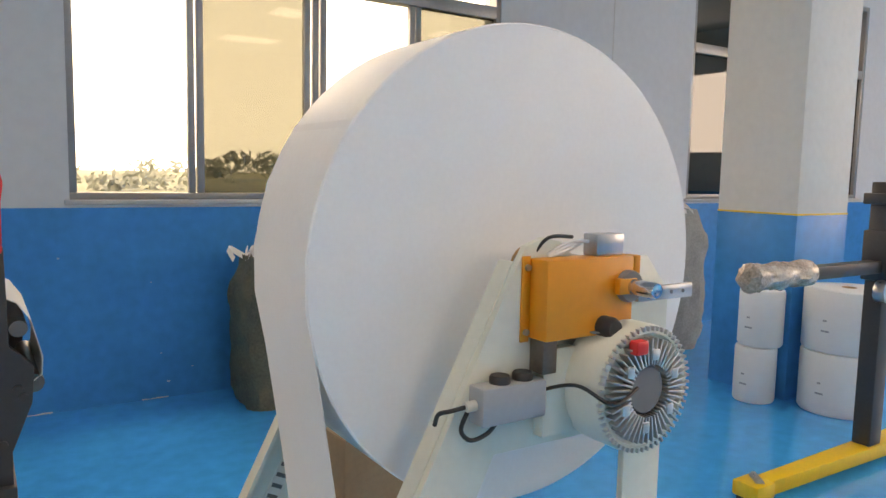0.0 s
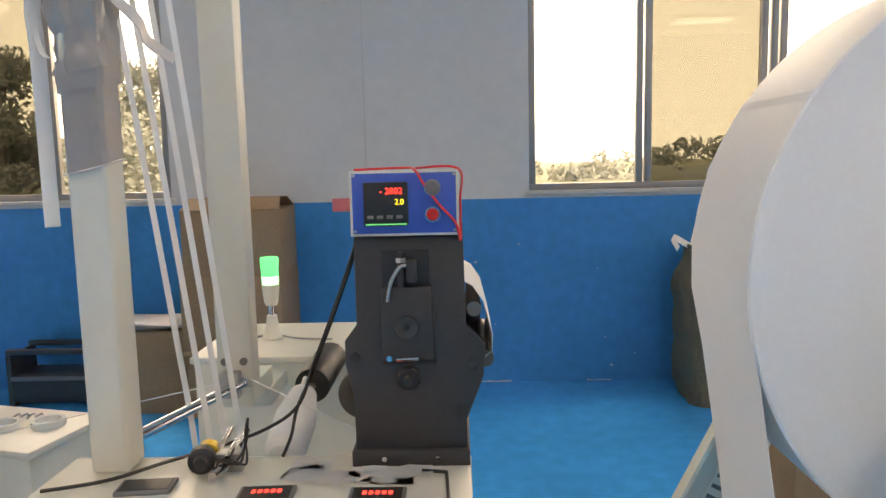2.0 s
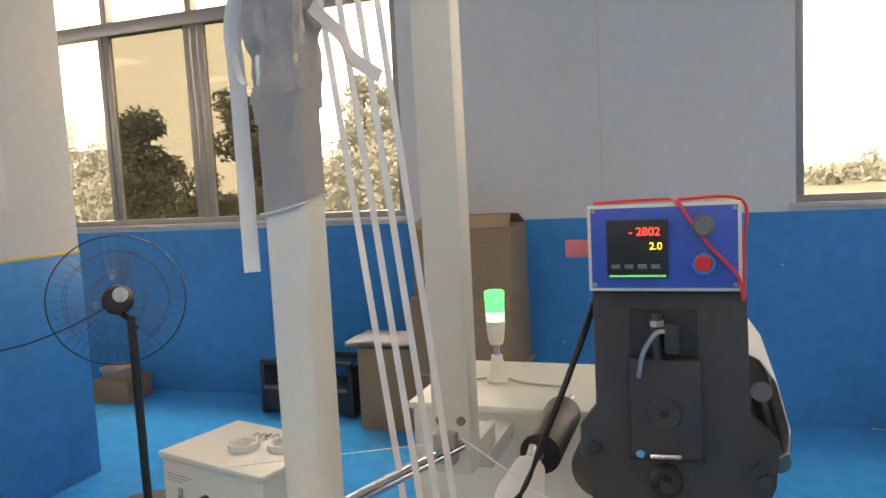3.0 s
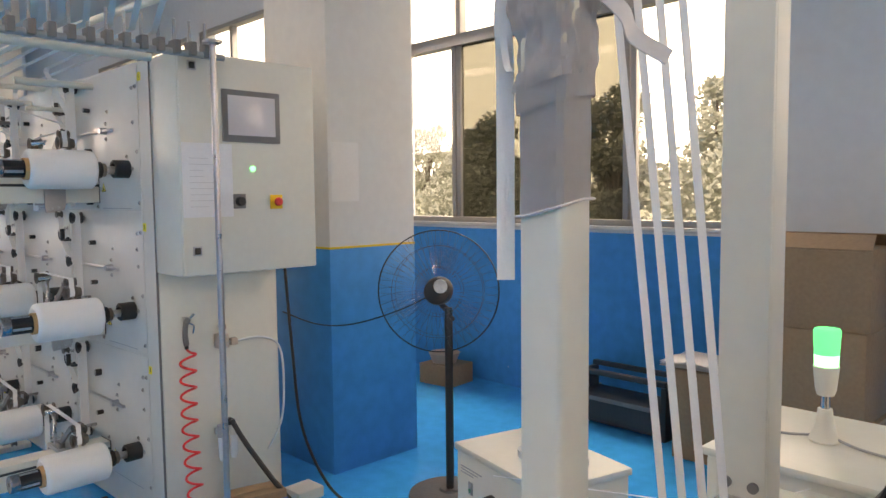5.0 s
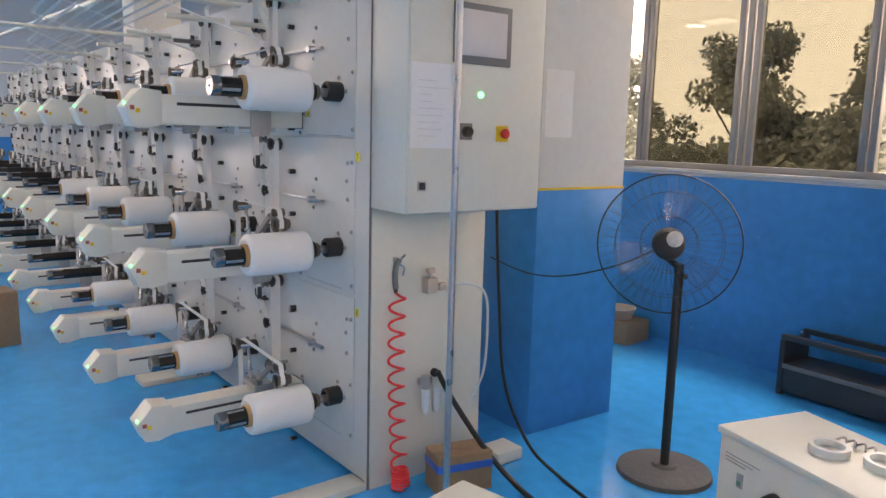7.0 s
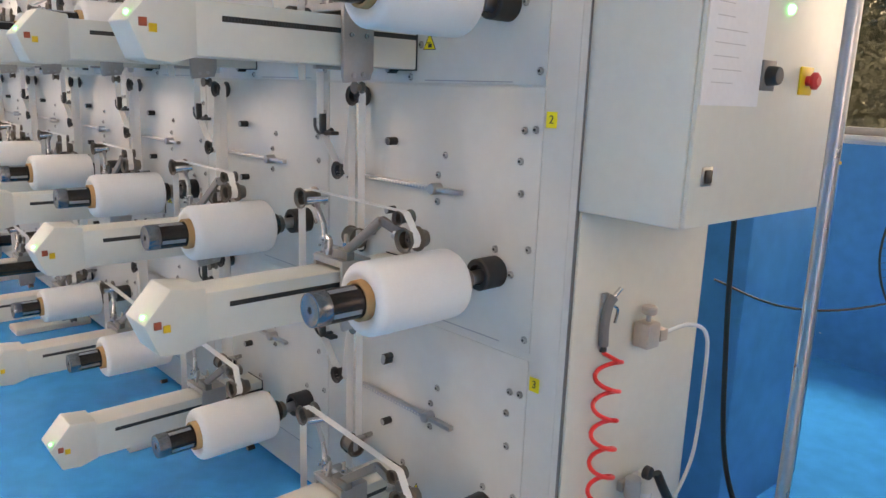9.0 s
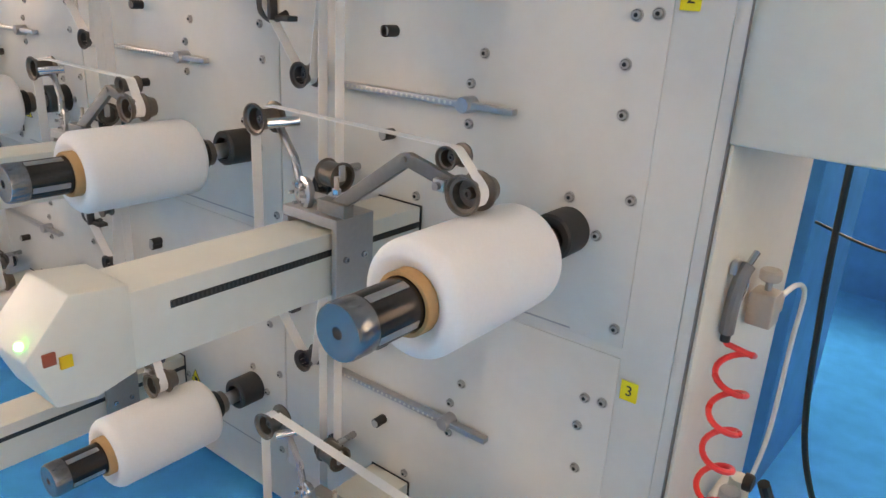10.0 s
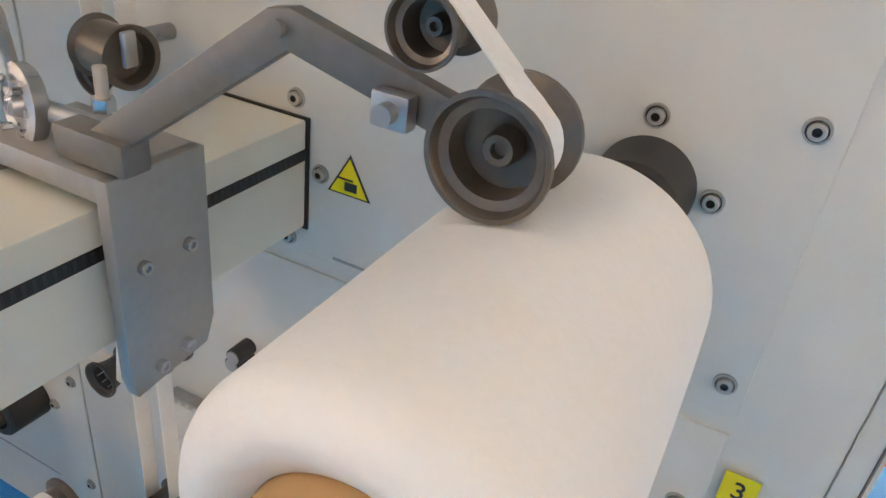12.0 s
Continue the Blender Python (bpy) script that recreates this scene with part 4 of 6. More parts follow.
M_WOUND = material("wound_nonwoven", (0.75, 0.75, 0.745), 0.42, vary=0.025, scale=12, spec=0.8)
wt = M_WOUND.node_tree
around = wt.nodes.new("ShaderNodeTangent")
around.direction_type, around.axis = "RADIAL", "Y"
wt.links.new(around.outputs[0], wt.nodes["Principled BSDF"].inputs["Tangent"])
wt.nodes["Principled BSDF"].inputs["Anisotropic"].default_value = 0.85


def parent_roll():
    p = empty("parent_roll", RX, RY, RZ, "huge white nonwoven parent roll on the unwinding stand", "parent roll")
    part("winding", lathe([(0.045, 0.002), (0.4, 0.0), (RR - 0.003, 0.001), (RR, 0.004), (RR, 0.231), (RR - 0.003, 0.235), (0.045, 0.235)], (0, 0, 0), (0, 1, 0), 160), M_WOUND, p)
    part("core", lathe([(0.038, 0.004), (0.0445, 0.004), (0.0445, 0.224), (0.038, 0.224), (0.038, 0.004)], (0, 0, 0), (0, 1, 0), 48), M_CORE, p, "brown card core")
    web = [(RX * 0 - RR * math.cos(radians(a)), 0.117, RR * math.sin(radians(a))) for a in (35, 20, 5, -6)] + [(-0.402, 0.117, -0.14), (-0.37, 0.117, -0.35), (-0.345, 0.117, -0.55), (-0.325, 0.117, -0.8)]
    part("web", tube([(x * 1.003, y, z) for x, y, z in web], 0, flat=(0.23, 0.0012, (0, 1, 0))), M_PAPER, p, "white web running off the roll")


parent_roll()


def unwind_stand():
    s = empty("unwind_stand", RX, 1.1, 0, "cream steel unwinding stand with orange bearing box and brake", "unwinding stand")
    X, Y = RX, 1.1
    outline = [(0.01, 0.0), (0.14, 0.0), (0.70, 1.13), (0.985, 1.13), (0.985, 0.0), (1.078, 0.0), (1.078, 1.36), (1.02, 1.425), (0.85, 1.43), (0.82, 1.455), (0.785, 1.462), (0.75, 1.45), (0.728, 1.41)]
    pl = part("side_plate", plate([(a - X, b) for a, b in outline], (0, 0.848 - Y, 0), (1, 0, 0), (0, 0, 1), 0.014, 0.002), M_HAMMER, s)
    part("edge_flange", plate([(0.008 - X, 0.0), (0.016 - X, 0.0), (0.741 - X, 1.425), (0.733 - X, 1.425)], (0, 0.88 - Y, 0), (1, 0, 0), (0, 0, 1), 0.034), M_HAMMER, pl)
    rp = part("side_plate", plate([(a - X - 0.035, b) for a, b in outline], (0, 1.30 - Y, 0), (1, 0, 0), (0, 0, 1), 0.012, 0.002), M_HAMMER, s)
    part("edge_flange", plate([(-0.028 - X, 0.0), (-0.020 - X, 0.0), (0.69 - X, 1.42), (0.682 - X, 1.42)], (0, 1.285 - Y, 0), (1, 0, 0), (0, 0, 1), 0.03), M_HAMMER, rp)
    d = Vector((0.71, 0, 1.42)).normalized()
    across = Vector((d.z, 0, -d.x))
    slot = bmesh.new()
    ring = [slot.verts.new(across * u + d * w) for u, w in ((0.011, 0.004), (-0.011, 0.004), (-0.011, -0.004), (0.011, -0.004))]
    slot.faces.new(ring)
    bmesh.ops.solidify(slot, geom=slot.faces[:], thickness=0.001)
    slot_mesh = mesh_of("scale_slot", slot, M_BEZEL, False)
    for k in range(60):
        o = new("scale_slot", slot_mesh)
        o.parent, o.location = rp, Vector((0.045 - X, 1.2855 - Y, 0)) + d * (0.2 + 0.0215 * k)
    part("scale_strip", plate([(0.028 - X, 0.0), (0.062 - X, 0.0), (0.772 - X, 1.42), (0.738 - X, 1.42)], (0, 1.2875 - Y, 0), (1, 0, 0), (0, 0, 1), 0.0015), M_WHITE, rp, smooth=False)
    part("tie_bar", rod((0.17 - X, 0.845 - Y, 0.25), (0.14 - X, 1.29 - Y, 0.25), 0.02, 16), M_STEEL, s)
    part("tie_bar", rod((1.03 - X, 0.845 - Y, 0.25), (1.0 - X, 1.29 - Y, 0.25), 0.02, 16), M_STEEL, s)
    part("core_shaft", rod((0, 0.84 - Y, RZ), (0, 1.33 - Y, RZ), 0.037, 32, bevel=0.002), M_STEEL, s)
    ob = part("bearing_box", box(0.757 - X, 0.94 - X, 0.79 - Y, 0.8335 - Y, 1.308, 1.432, 0.003), M_ORANGE, s, "orange painted bearing box")
    part("box_flange", box(0.741 - X, 0.7565 - X, 0.829 - Y, 0.8335 - Y, 1.302, 1.435, 0.001), M_ORANGE, ob)
    for z in (1.318, 1.418):
        part("flange_screw", rod((0.749 - X, 0.8285 - Y, z), (0.749 - X, 0.824 - Y, z), 0.005, 10), M_STEEL, ob)
    part("lower_bracket", box(0.762 - X, 0.79 - X, 0.80 - Y, 0.833 - Y, 1.255, 1.3075, 0.002), M_BROWNMETAL, s, "dark steel bracket")
    part("shaft_tab", box(0.895 - X, 0.935 - X, 0.776 - Y, 0.7895 - Y, 1.372, 1.398, 0.003), M_ORANGE, ob)
    part("box_lip", box(0.9405 - X, 0.955 - X, 0.79 - Y, 0.82 - Y, 1.402, 1.432, 0.002), M_ORANGE, ob)
    part("shaft_end", lathe([(0, 0.06), (0.006, 0.062), (0.0115, 0.062), (0.0125, 0.06), (0.0125, 0), (0.02, 0), (0.02, -0.01)], (0.925 - X, 0.79 - Y, 1.384), (0, -1, 0), 28), M_CHROME, ob, "bright shaft end")
    part("shaft_bearing", lathe([(0.013, 0.012), (0.024, 0.012), (0.026, 0.008), (0.026, 0)], (0.925 - X, 0.79 - Y, 1.384), (0, -1, 0), 28), M_BEZEL, ob)
    part("black_knob", lathe([(0, 0.03), (0.014, 0.028), (0.018, 0.02), (0.018, 0)], (0.875 - X, 0.79 - Y, 1.322), (0, -1, 0), 20), M_BLACK, ob)
    part("slide_bar", box(0.965 - X, 1.10 - X, 0.80 - Y, 0.812 - Y, 1.352, 1.376, 0.001), M_STEEL, s, "drilled steel bar")
    for k in range(4):
        part("bar_hole", rod((0.985 - X + 0.03 * k, 0.7998 - Y, 1.364), (0.985 - X + 0.03 * k, 0.799 - Y, 1.364), 0.0035, 10), M_BEZEL, s)
    cyl = part("air_cylinder", box(0.865 - X, 0.925 - X, 0.80 - Y, 0.832 - Y, 1.4325, 1.468, 0.003), M_STEEL, s, "small steel air cylinder")
    for k in range(3):
        part("air_line", tube(smooth_path([(0.865 - X, 0.82 - Y + 0.006 * k, 1.455), (0.83 - X, 0.825 - Y, 1.455 - 0.006 * k), (0.79 - X, 0.83 - Y, 1.436 - 0.002 * k)], 6), 0.003, 6), M_TUBE_CLEAR, cyl)
    part("black_line", tube(smooth_path([(0.765 - X, 0.84 - Y, 1.43), (0.79 - X, 0.83 - Y, 1.462), (0.84 - X, 0.83 - Y, 1.462)], 6), 0.003, 6), M_CABLE, s)
    # magnetic brake
    bc = Vector((0.922 - X, 0.74 - Y, 1.226))
    br = part("brake", lathe([(0.0, 0.093), (0.085, 0.093), (0.097, 0.088), (0.103, 0.08), (0.103, 0.012), (0.099, 0.002), (0.09, 0), (0.085, 0.006), (0.03, 0.012), (0.0, 0.012)], bc, (0, 1, 0), 72), M_HAMMER, s, "pale round magnetic brake")
    part("brake_bracket", box(0.775 - X, 0.84 - X, 0.812 - Y, 0.8335 - Y, 1.15, 1.29, 0.002), M_HAMMER, s)
    fin = bmesh.new()
    box(-0.0016, 0.0016, -0.012, 0.006, 0.042, 0.084, 0.0008, bm=fin)
    fm = mesh_of("fin", fin, M_FIN)
    for k in range(44):
        f = new("fin", fm)
        f.parent, f.matrix_basis = br, Matrix.Translation(bc) @ Matrix.Rotation(2 * math.pi * k / 44, 4, "Y")
    nub = bmesh.new()
    box(-0.002, 0.002, -0.004, 0.004, 0.094, 0.1015, 0.0005, bm=nub)
    nm = mesh_of("rim_tooth", nub, M_FIN)
    for k in range(56):
        f = new("rim_tooth", nm)
        f.parent, f.matrix_basis = br, Matrix.Translation(bc) @ Matrix.Rotation(2 * math.pi * k / 56, 4, "Y")
    part("brake_hub", lathe([(0, -0.004), (0.036, -0.004), (0.04, 0.0), (0.04, 0.014)], bc, (0, 1, 0), 36), M_BEZEL, br, "dark grey hub")
    for k in range(6):
        a = 2 * math.pi * k / 6 + 0.4
        part("tab", box(bc.x + 0.058 * math.cos(a) - 0.008, bc.x + 0.058 * math.cos(a) + 0.008, bc.y - 0.014, bc.y - 0.004, bc.z + 0.058 * math.sin(a) - 0.009, bc.z + 0.058 * math.sin(a) + 0.009, 0.002), M_FIN, br)
    part("red_plug", box(bc.x - 0.045, bc.x - 0.018, bc.y - 0.022, bc.y - 0.002, bc.z + 0.062, bc.z + 0.085, 0.005), M_RED, br, "red connector")
    part("name_plate", box(bc.x - 0.075, bc.x - 0.035, bc.y + 0.04, bc.y + 0.075, bc.z + 0.088, bc.z + 0.0905, 0.0008), M_BEZEL, br)
    part("brake_cable", tube(smooth_path([tuple(bc + Vector((-0.03, -0.012, 0.01))), tuple(bc + Vector((-0.09, -0.02, -0.005))), tuple(bc + Vector((-0.13, 0.02, 0.02))), tuple(bc + Vector((-0.145, 0.10, -0.01)))], 8), 0.003, 8), M_CABLE, br, "black cable")
    # junction box
    jb = part("junction_box", box(0.648 - X, 0.768 - X, 0.795 - Y, 0.8335 - Y, 1.192, 1.250, 0.004), M_GREYBOX, s, "grey plastic junction box")
    for x in (0.692, 0.735):
        part("socket", lathe([(0, 0.012), (0.014, 0.012), (0.016, 0.009), (0.016, 0)], (x - X, 0.815 - Y, 1.250), (0, 0, 1), 18), M_BLACK, jb)
    part("gland", rod((0.648 - X, 0.815 - Y, 1.222), (0.63 - X, 0.815 - Y, 1.222), 0.008, 12), M_WHITE, jb)
    part("lead", tube(smooth_path([(0.63 - X, 0.815 - Y, 1.222), (0.605 - X, 0.818 - Y, 1.219), (0.588 - X, 0.82 - Y, 1.217), (0.585 - X, 0.825 - Y, 1.20)], 6), 0.0035, 8), M_CABLE, jb)
    part("lead_loop", tube(smooth_path([(0.632 - X, 0.812 - Y, 1.215), (0.622 - X, 0.812 - Y, 1.19), (0.64 - X, 0.812 - Y, 1.172), (0.675 - X, 0.818 - Y, 1.175), (0.695 - X, 0.82 - Y, 1.192)], 6), 0.0035, 8), M_CABLE, jb)


unwind_stand()
taped_carton(1.115, 1.965, 0.46, 0.36, 0.80, 3, "tall brown carton standing behind the parent roll")


# ---- traction press with the display box ----
def display_box():
    b = empty("display_box", -0.02, 1.31, 1.43, "blue metal display box with digital meter on the black press", "display box")
    part("case", box(-0.094, 0.094, 0.004, 0.12, 0, 0.113, 0.002), M_GREYBOX, b)
    fr = part("face_frame", box(-0.096, 0.096, 0.0005, 0.0035, -0.001, 0.114, 0.001), M_WHITE, b, "white border")
    part("face_plate", box(-0.0915, 0.0915, -0.001, 0.0002, 0.0035, 0.1095, 0.0003), M_BLUEBOX, b, "blue face plate")
    me = part("meter", box(-0.071, 0.007, -0.007, -0.0012, 0.017, 0.094, 0.002), M_BLACK, b, "black digital meter")
    part("meter_strip", box(-0.068, 0.004, -0.0078, -0.0071, 0.019, 0.0215), M_DIGIT_G, me)
    text_part("upper_digits", "- 2802", 0.0155, M_DIGIT_R, me, Matrix.Translation((-0.022, -0.0078, 0.078)) @ FACE_SOUTH)
    text_part("lower_digits", "2.0", 0.0135, M_DIGIT_Y, me, Matrix.Translation((-0.008, -0.0078, 0.059)) @ FACE_SOUTH)
    for k in range(4):
        part("meter_key", box(-0.065 + 0.017 * k, -0.054 + 0.017 * k, -0.0085, -0.0071, 0.03, 0.036, 0.0005), M_BEZEL, me)
    part("selector", lathe([(0, 0.014), (0.010, 0.014), (0.013, 0.01), (0.0145, 0.003), (0.0145, 0)], (0.05, -0.001, 0.083), (0, -1, 0), 24), M_BEZEL, b, "dark selector switch")
    part("button_ring", lathe([(0.011, 0.006), (0.0145, 0.006), (0.0155, 0.003), (0.0155, 0)], (0.05, -0.001, 0.036), (0, -1, 0), 28), M_CHROME, b)
    part("red_button", lathe([(0, 0.008), (0.009, 0.008), (0.0115, 0.005), (0.0115, 0)], (0.05, -0.001, 0.036), (0, -1, 0), 24), M_RED, b, "red push button")
    part("red_cord", tube(smooth_path([(-0.09, 0.02, 0.116), (0.0, 0.03, 0.118), (0.02, -0.003, 0.114), (0.035, -0.004, 0.09), (0.06, -0.004, 0.055), (0.09, -0.004, 0.02), (0.097, 0.0, -0.012)], 6), 0.0022, 6), M_REDHOSE, b, "red cord")
    part("red_cord", tube(smooth_path([(0.02, 0.02, 0.117), (0.096, 0.01, 0.115), (0.0985, 0.01, 0.06), (0.098, 0.01, -0.01)], 6), 0.0022, 6), M_REDHOSE, b)
    part("red_tag", box(-0.132, -0.097, 0.03, 0.034, 0.042, 0.066, 0.001), M_REDCLOTHB, b, "pale red tag")
    for x in (-0.088, 0.088):
        for z in (0.008, 0.106):
            part("corner_screw", rod((x, -0.001, z), (x, -0.003, z), 0.003, 8), M_STEEL, b)


M_DIGIT_G = glow("green_strip", (0.05, 0.5, 0.15), 0.6)
M_REDCLOTHB = material("pale_red_plastic", (0.75, 0.18, 0.18), 0.5)
display_box()


def press():
    p = empty("traction_press", -0.02, 1.33, 1.0, "black steel traction press with rollers standing on the bench", "press")
    prof = [(-0.104, 0.0), (0.104, 0.0), (0.104, 0.085), (0.135, 0.165), (0.140, 0.225), (0.105, 0.262), (0.102, 0.425), (-0.095, 0.425), (-0.095, 0.265), (-0.118, 0.235), (-0.118, 0.19), (-0.104, 0.13)]
    part("front_plate", plate(prof, (0, 0.022, 0), (1, 0, 0), (0, 0, 1), 0.022, 0.002), M_DARK, p)
    part("rear_plate", plate(prof, (0, 0.34, 0), (1, 0, 0), (0, 0, 1), 0.022, 0.002), M_DARK, p)
    part("top_plate", box(-0.095, 0.10, 0.024, 0.315, 0.405, 0.4285, 0.002), M_DARK, p)
    part("foot_plate", box(-0.11, 0.108, -0.014, 0.36, 0.0005, 0.03, 0.002), M_DARK, p)
    part("slide_block", box(-0.048, 0.045, -0.012, -0.0005, 0.20, 0.335, 0.003), M_DARK, p)
    part("upper_bearing", lathe([(0.006, 0.004), (0.02, 0.006), (0.022, 0.003), (0.022, 0)], (-0.002, -0.012, 0.262), (0, -1, 0), 24), M_DARK, p)
    part("lower_bearing", lathe([(0.006, 0.01), (0.018, 0.01), (0.022, 0.006), (0.022, 0)], (-0.002, 0, 0.165), (0, -1, 0), 24), M_BLACK, p)
    part("drive_stub", rod((-0.002, 0.0, 0.165), (-0.002, -0.03, 0.165), 0.008, 14), M_DARK, p)
    part("slot", box(-0.045, 0.04, -0.0022, -0.0006, 0.336, 0.402, 0.0005), M_BLACK, p, "black slot over the slide block")
    part("slot_rod", rod((-0.01, -0.008, 0.335), (-0.01, -0.008, 0.398), 0.0065, 12), M_DARK, p)
    part("rod_nut", rod((-0.01, -0.008, 0.380), (-0.01, -0.008, 0.388), 0.010, 6), M_GREY, p)
    for x in (-0.05, 0.048):
        part("foot_bolt", rod((x, -0.0142, 0.016), (x, -0.018, 0.016), 0.005, 10), M_CHROME, p)
    part("gap", box(-0.05, 0.05, -0.002, -0.0006, 0.19, 0.199, 0.0004), M_BLACK, p)
    part("gap_screw", rod((-0.035, -0.002, 0.205), (-0.035, -0.016, 0.205), 0.006, 8), M_CHROME, p)
    part("gap_bar", rod((-0.022, -0.016, 0.203), (0.018, -0.016, 0.205), 0.004, 8), M_CHROME, p)
    part("lever", tube(smooth_path([(-0.035, -0.012, 0.31), (-0.028, -0.02, 0.345), (-0.012, -0.022, 0.372), (0.0, -0.02, 0.376)], 5), 0.0035, 8), M_STEEL, p, "pale lever")
    part("air_fitting", box(0.0, 0.018, -0.022, -0.004, 0.345, 0.385, 0.003), M_DARK, p, "dark air fitting")
    for x, z in ((0.115, 0.19), (0.09, 0.10), (-0.1, 0.205), (0.122, 0.175)):
        part("cap_screw", rod((x, 0.0, z), (x, -0.006, z), 0.008, 12), M_DARK, p)
    for z, r in ((0.262, 0.05), (0.165, 0.046)):
        part("roller", rod((-0.002, 0.024, z), (-0.002, 0.316, z), r, 28), M_BLACK, p)
    part("web", tube([(0.09, 0.168, 0.345), (0.118, 0.168, 0.33), (0.138, 0.168, 0.30), (0.154, 0.168, 0.235), (0.152, 0.168, 0.205), (0.12, 0.168, 0.18), (0.05, 0.168, 0.213)], 0, flat=(0.285, 0.0015, (0, 1, 0))), M_PAPER, p, "white web in the rollers")
    part("web_roller", rod((0.12, 0.03, 0.285), (0.12, 0.31, 0.285), 0.014, 14), M_BEZEL, p)
    part("side_roller", rod((0.14, 0.03, 0.19), (0.14, 0.31, 0.19), 0.016, 14), M_BROWNMETAL, p)


press()


# ---- bench of the tape line ----
def bench():
    b = empty("line_bench", -0.28, 1.14, 0, "cream steel bench of the slitting line", "bench")
    part("top", box(-0.40, 0.37, -0.19, 0.24, 0.965, 1.0, 0.006), M_WHITE, b)
    part("body", box(-0.385, 0.355, -0.175, 0.225, 0.02, 0.9645, 0.006), M_WHITE, b)
    part("plinth", box(-0.375, 0.345, -0.165, 0.215, 0, 0.02), M_DARK, b)


bench()


def side_frame():
    b = empty("line_cabinet", -0.28, 2.25, 0, "cream steel cabinet of the line carrying the signal lamp", "cabinet")
    part("top", box(-0.42, 0.38, -0.22, 0.22, 1.0, 1.02, 0.006), M_WHITE, b)
    part("body", box(-0.41, 0.37, -0.21, 0.21, 0.02, 0.9995, 0.006), M_WHITE, b)
    part("plinth", box(-0.40, 0.36, -0.20, 0.20, 0, 0.02), M_DARK, b)


side_frame()


def signal_lamp():
    l = empty("signal_lamp", -0.515, 2.25, 1.02, "lit green signal lamp on a white foot", "signal lamp")
    l.scale = (0.88, 0.88, 0.88)
    part("foot", lathe([(0, 0), (0.036, 0), (0.038, 0.006), (0.03, 0.02), (0.022, 0.05), (0.017, 0.085), (0.0, 0.085)], (0, 0, 0), (0, 0, 1), 28), M_WHITE, l)
    part("stem", rod((0, 0, 0.08), (0, 0, 0.135), 0.011, 16), M_CHROME, l)
    part("socket", lathe([(0, 0.12), (0.020, 0.12), (0.025, 0.135), (0.031, 0.195), (0.0, 0.195)], (0, 0, 0), (0, 0, 1), 32), M_WHITE, l)
    part("lens", lathe([(0.0, 0.225), (0.0295, 0.225), (0.0325, 0.285), (0.029, 0.291), (0, 0.292)], (0, 0, 0), (0, 0, 1), 32), M_GLASSGREEN, l, "glowing green lens")
    part("lens_base", lathe([(0.0, 0.196), (0.028, 0.196), (0.0285, 0.203), (0.0295, 0.2248), (0, 0.2248)], (0, 0, 0), (0, 0, 1), 32), M_GLOWPALE, l, "pale green glowing lens foot")
    part("lead", tube(smooth_path([(0.03, 0, 0.01), (0.1, -0.03, 0.006), (0.22, -0.05, 0.006)], 6), 0.004, 6), M_GREYBOX, l)
    part("lead", tube(smooth_path([(-0.03, 0, 0.01), (-0.08, -0.02, 0.006), (-0.13, -0.03, 0.006)], 6), 0.004, 6), M_GREYBOX, l)


signal_lamp()


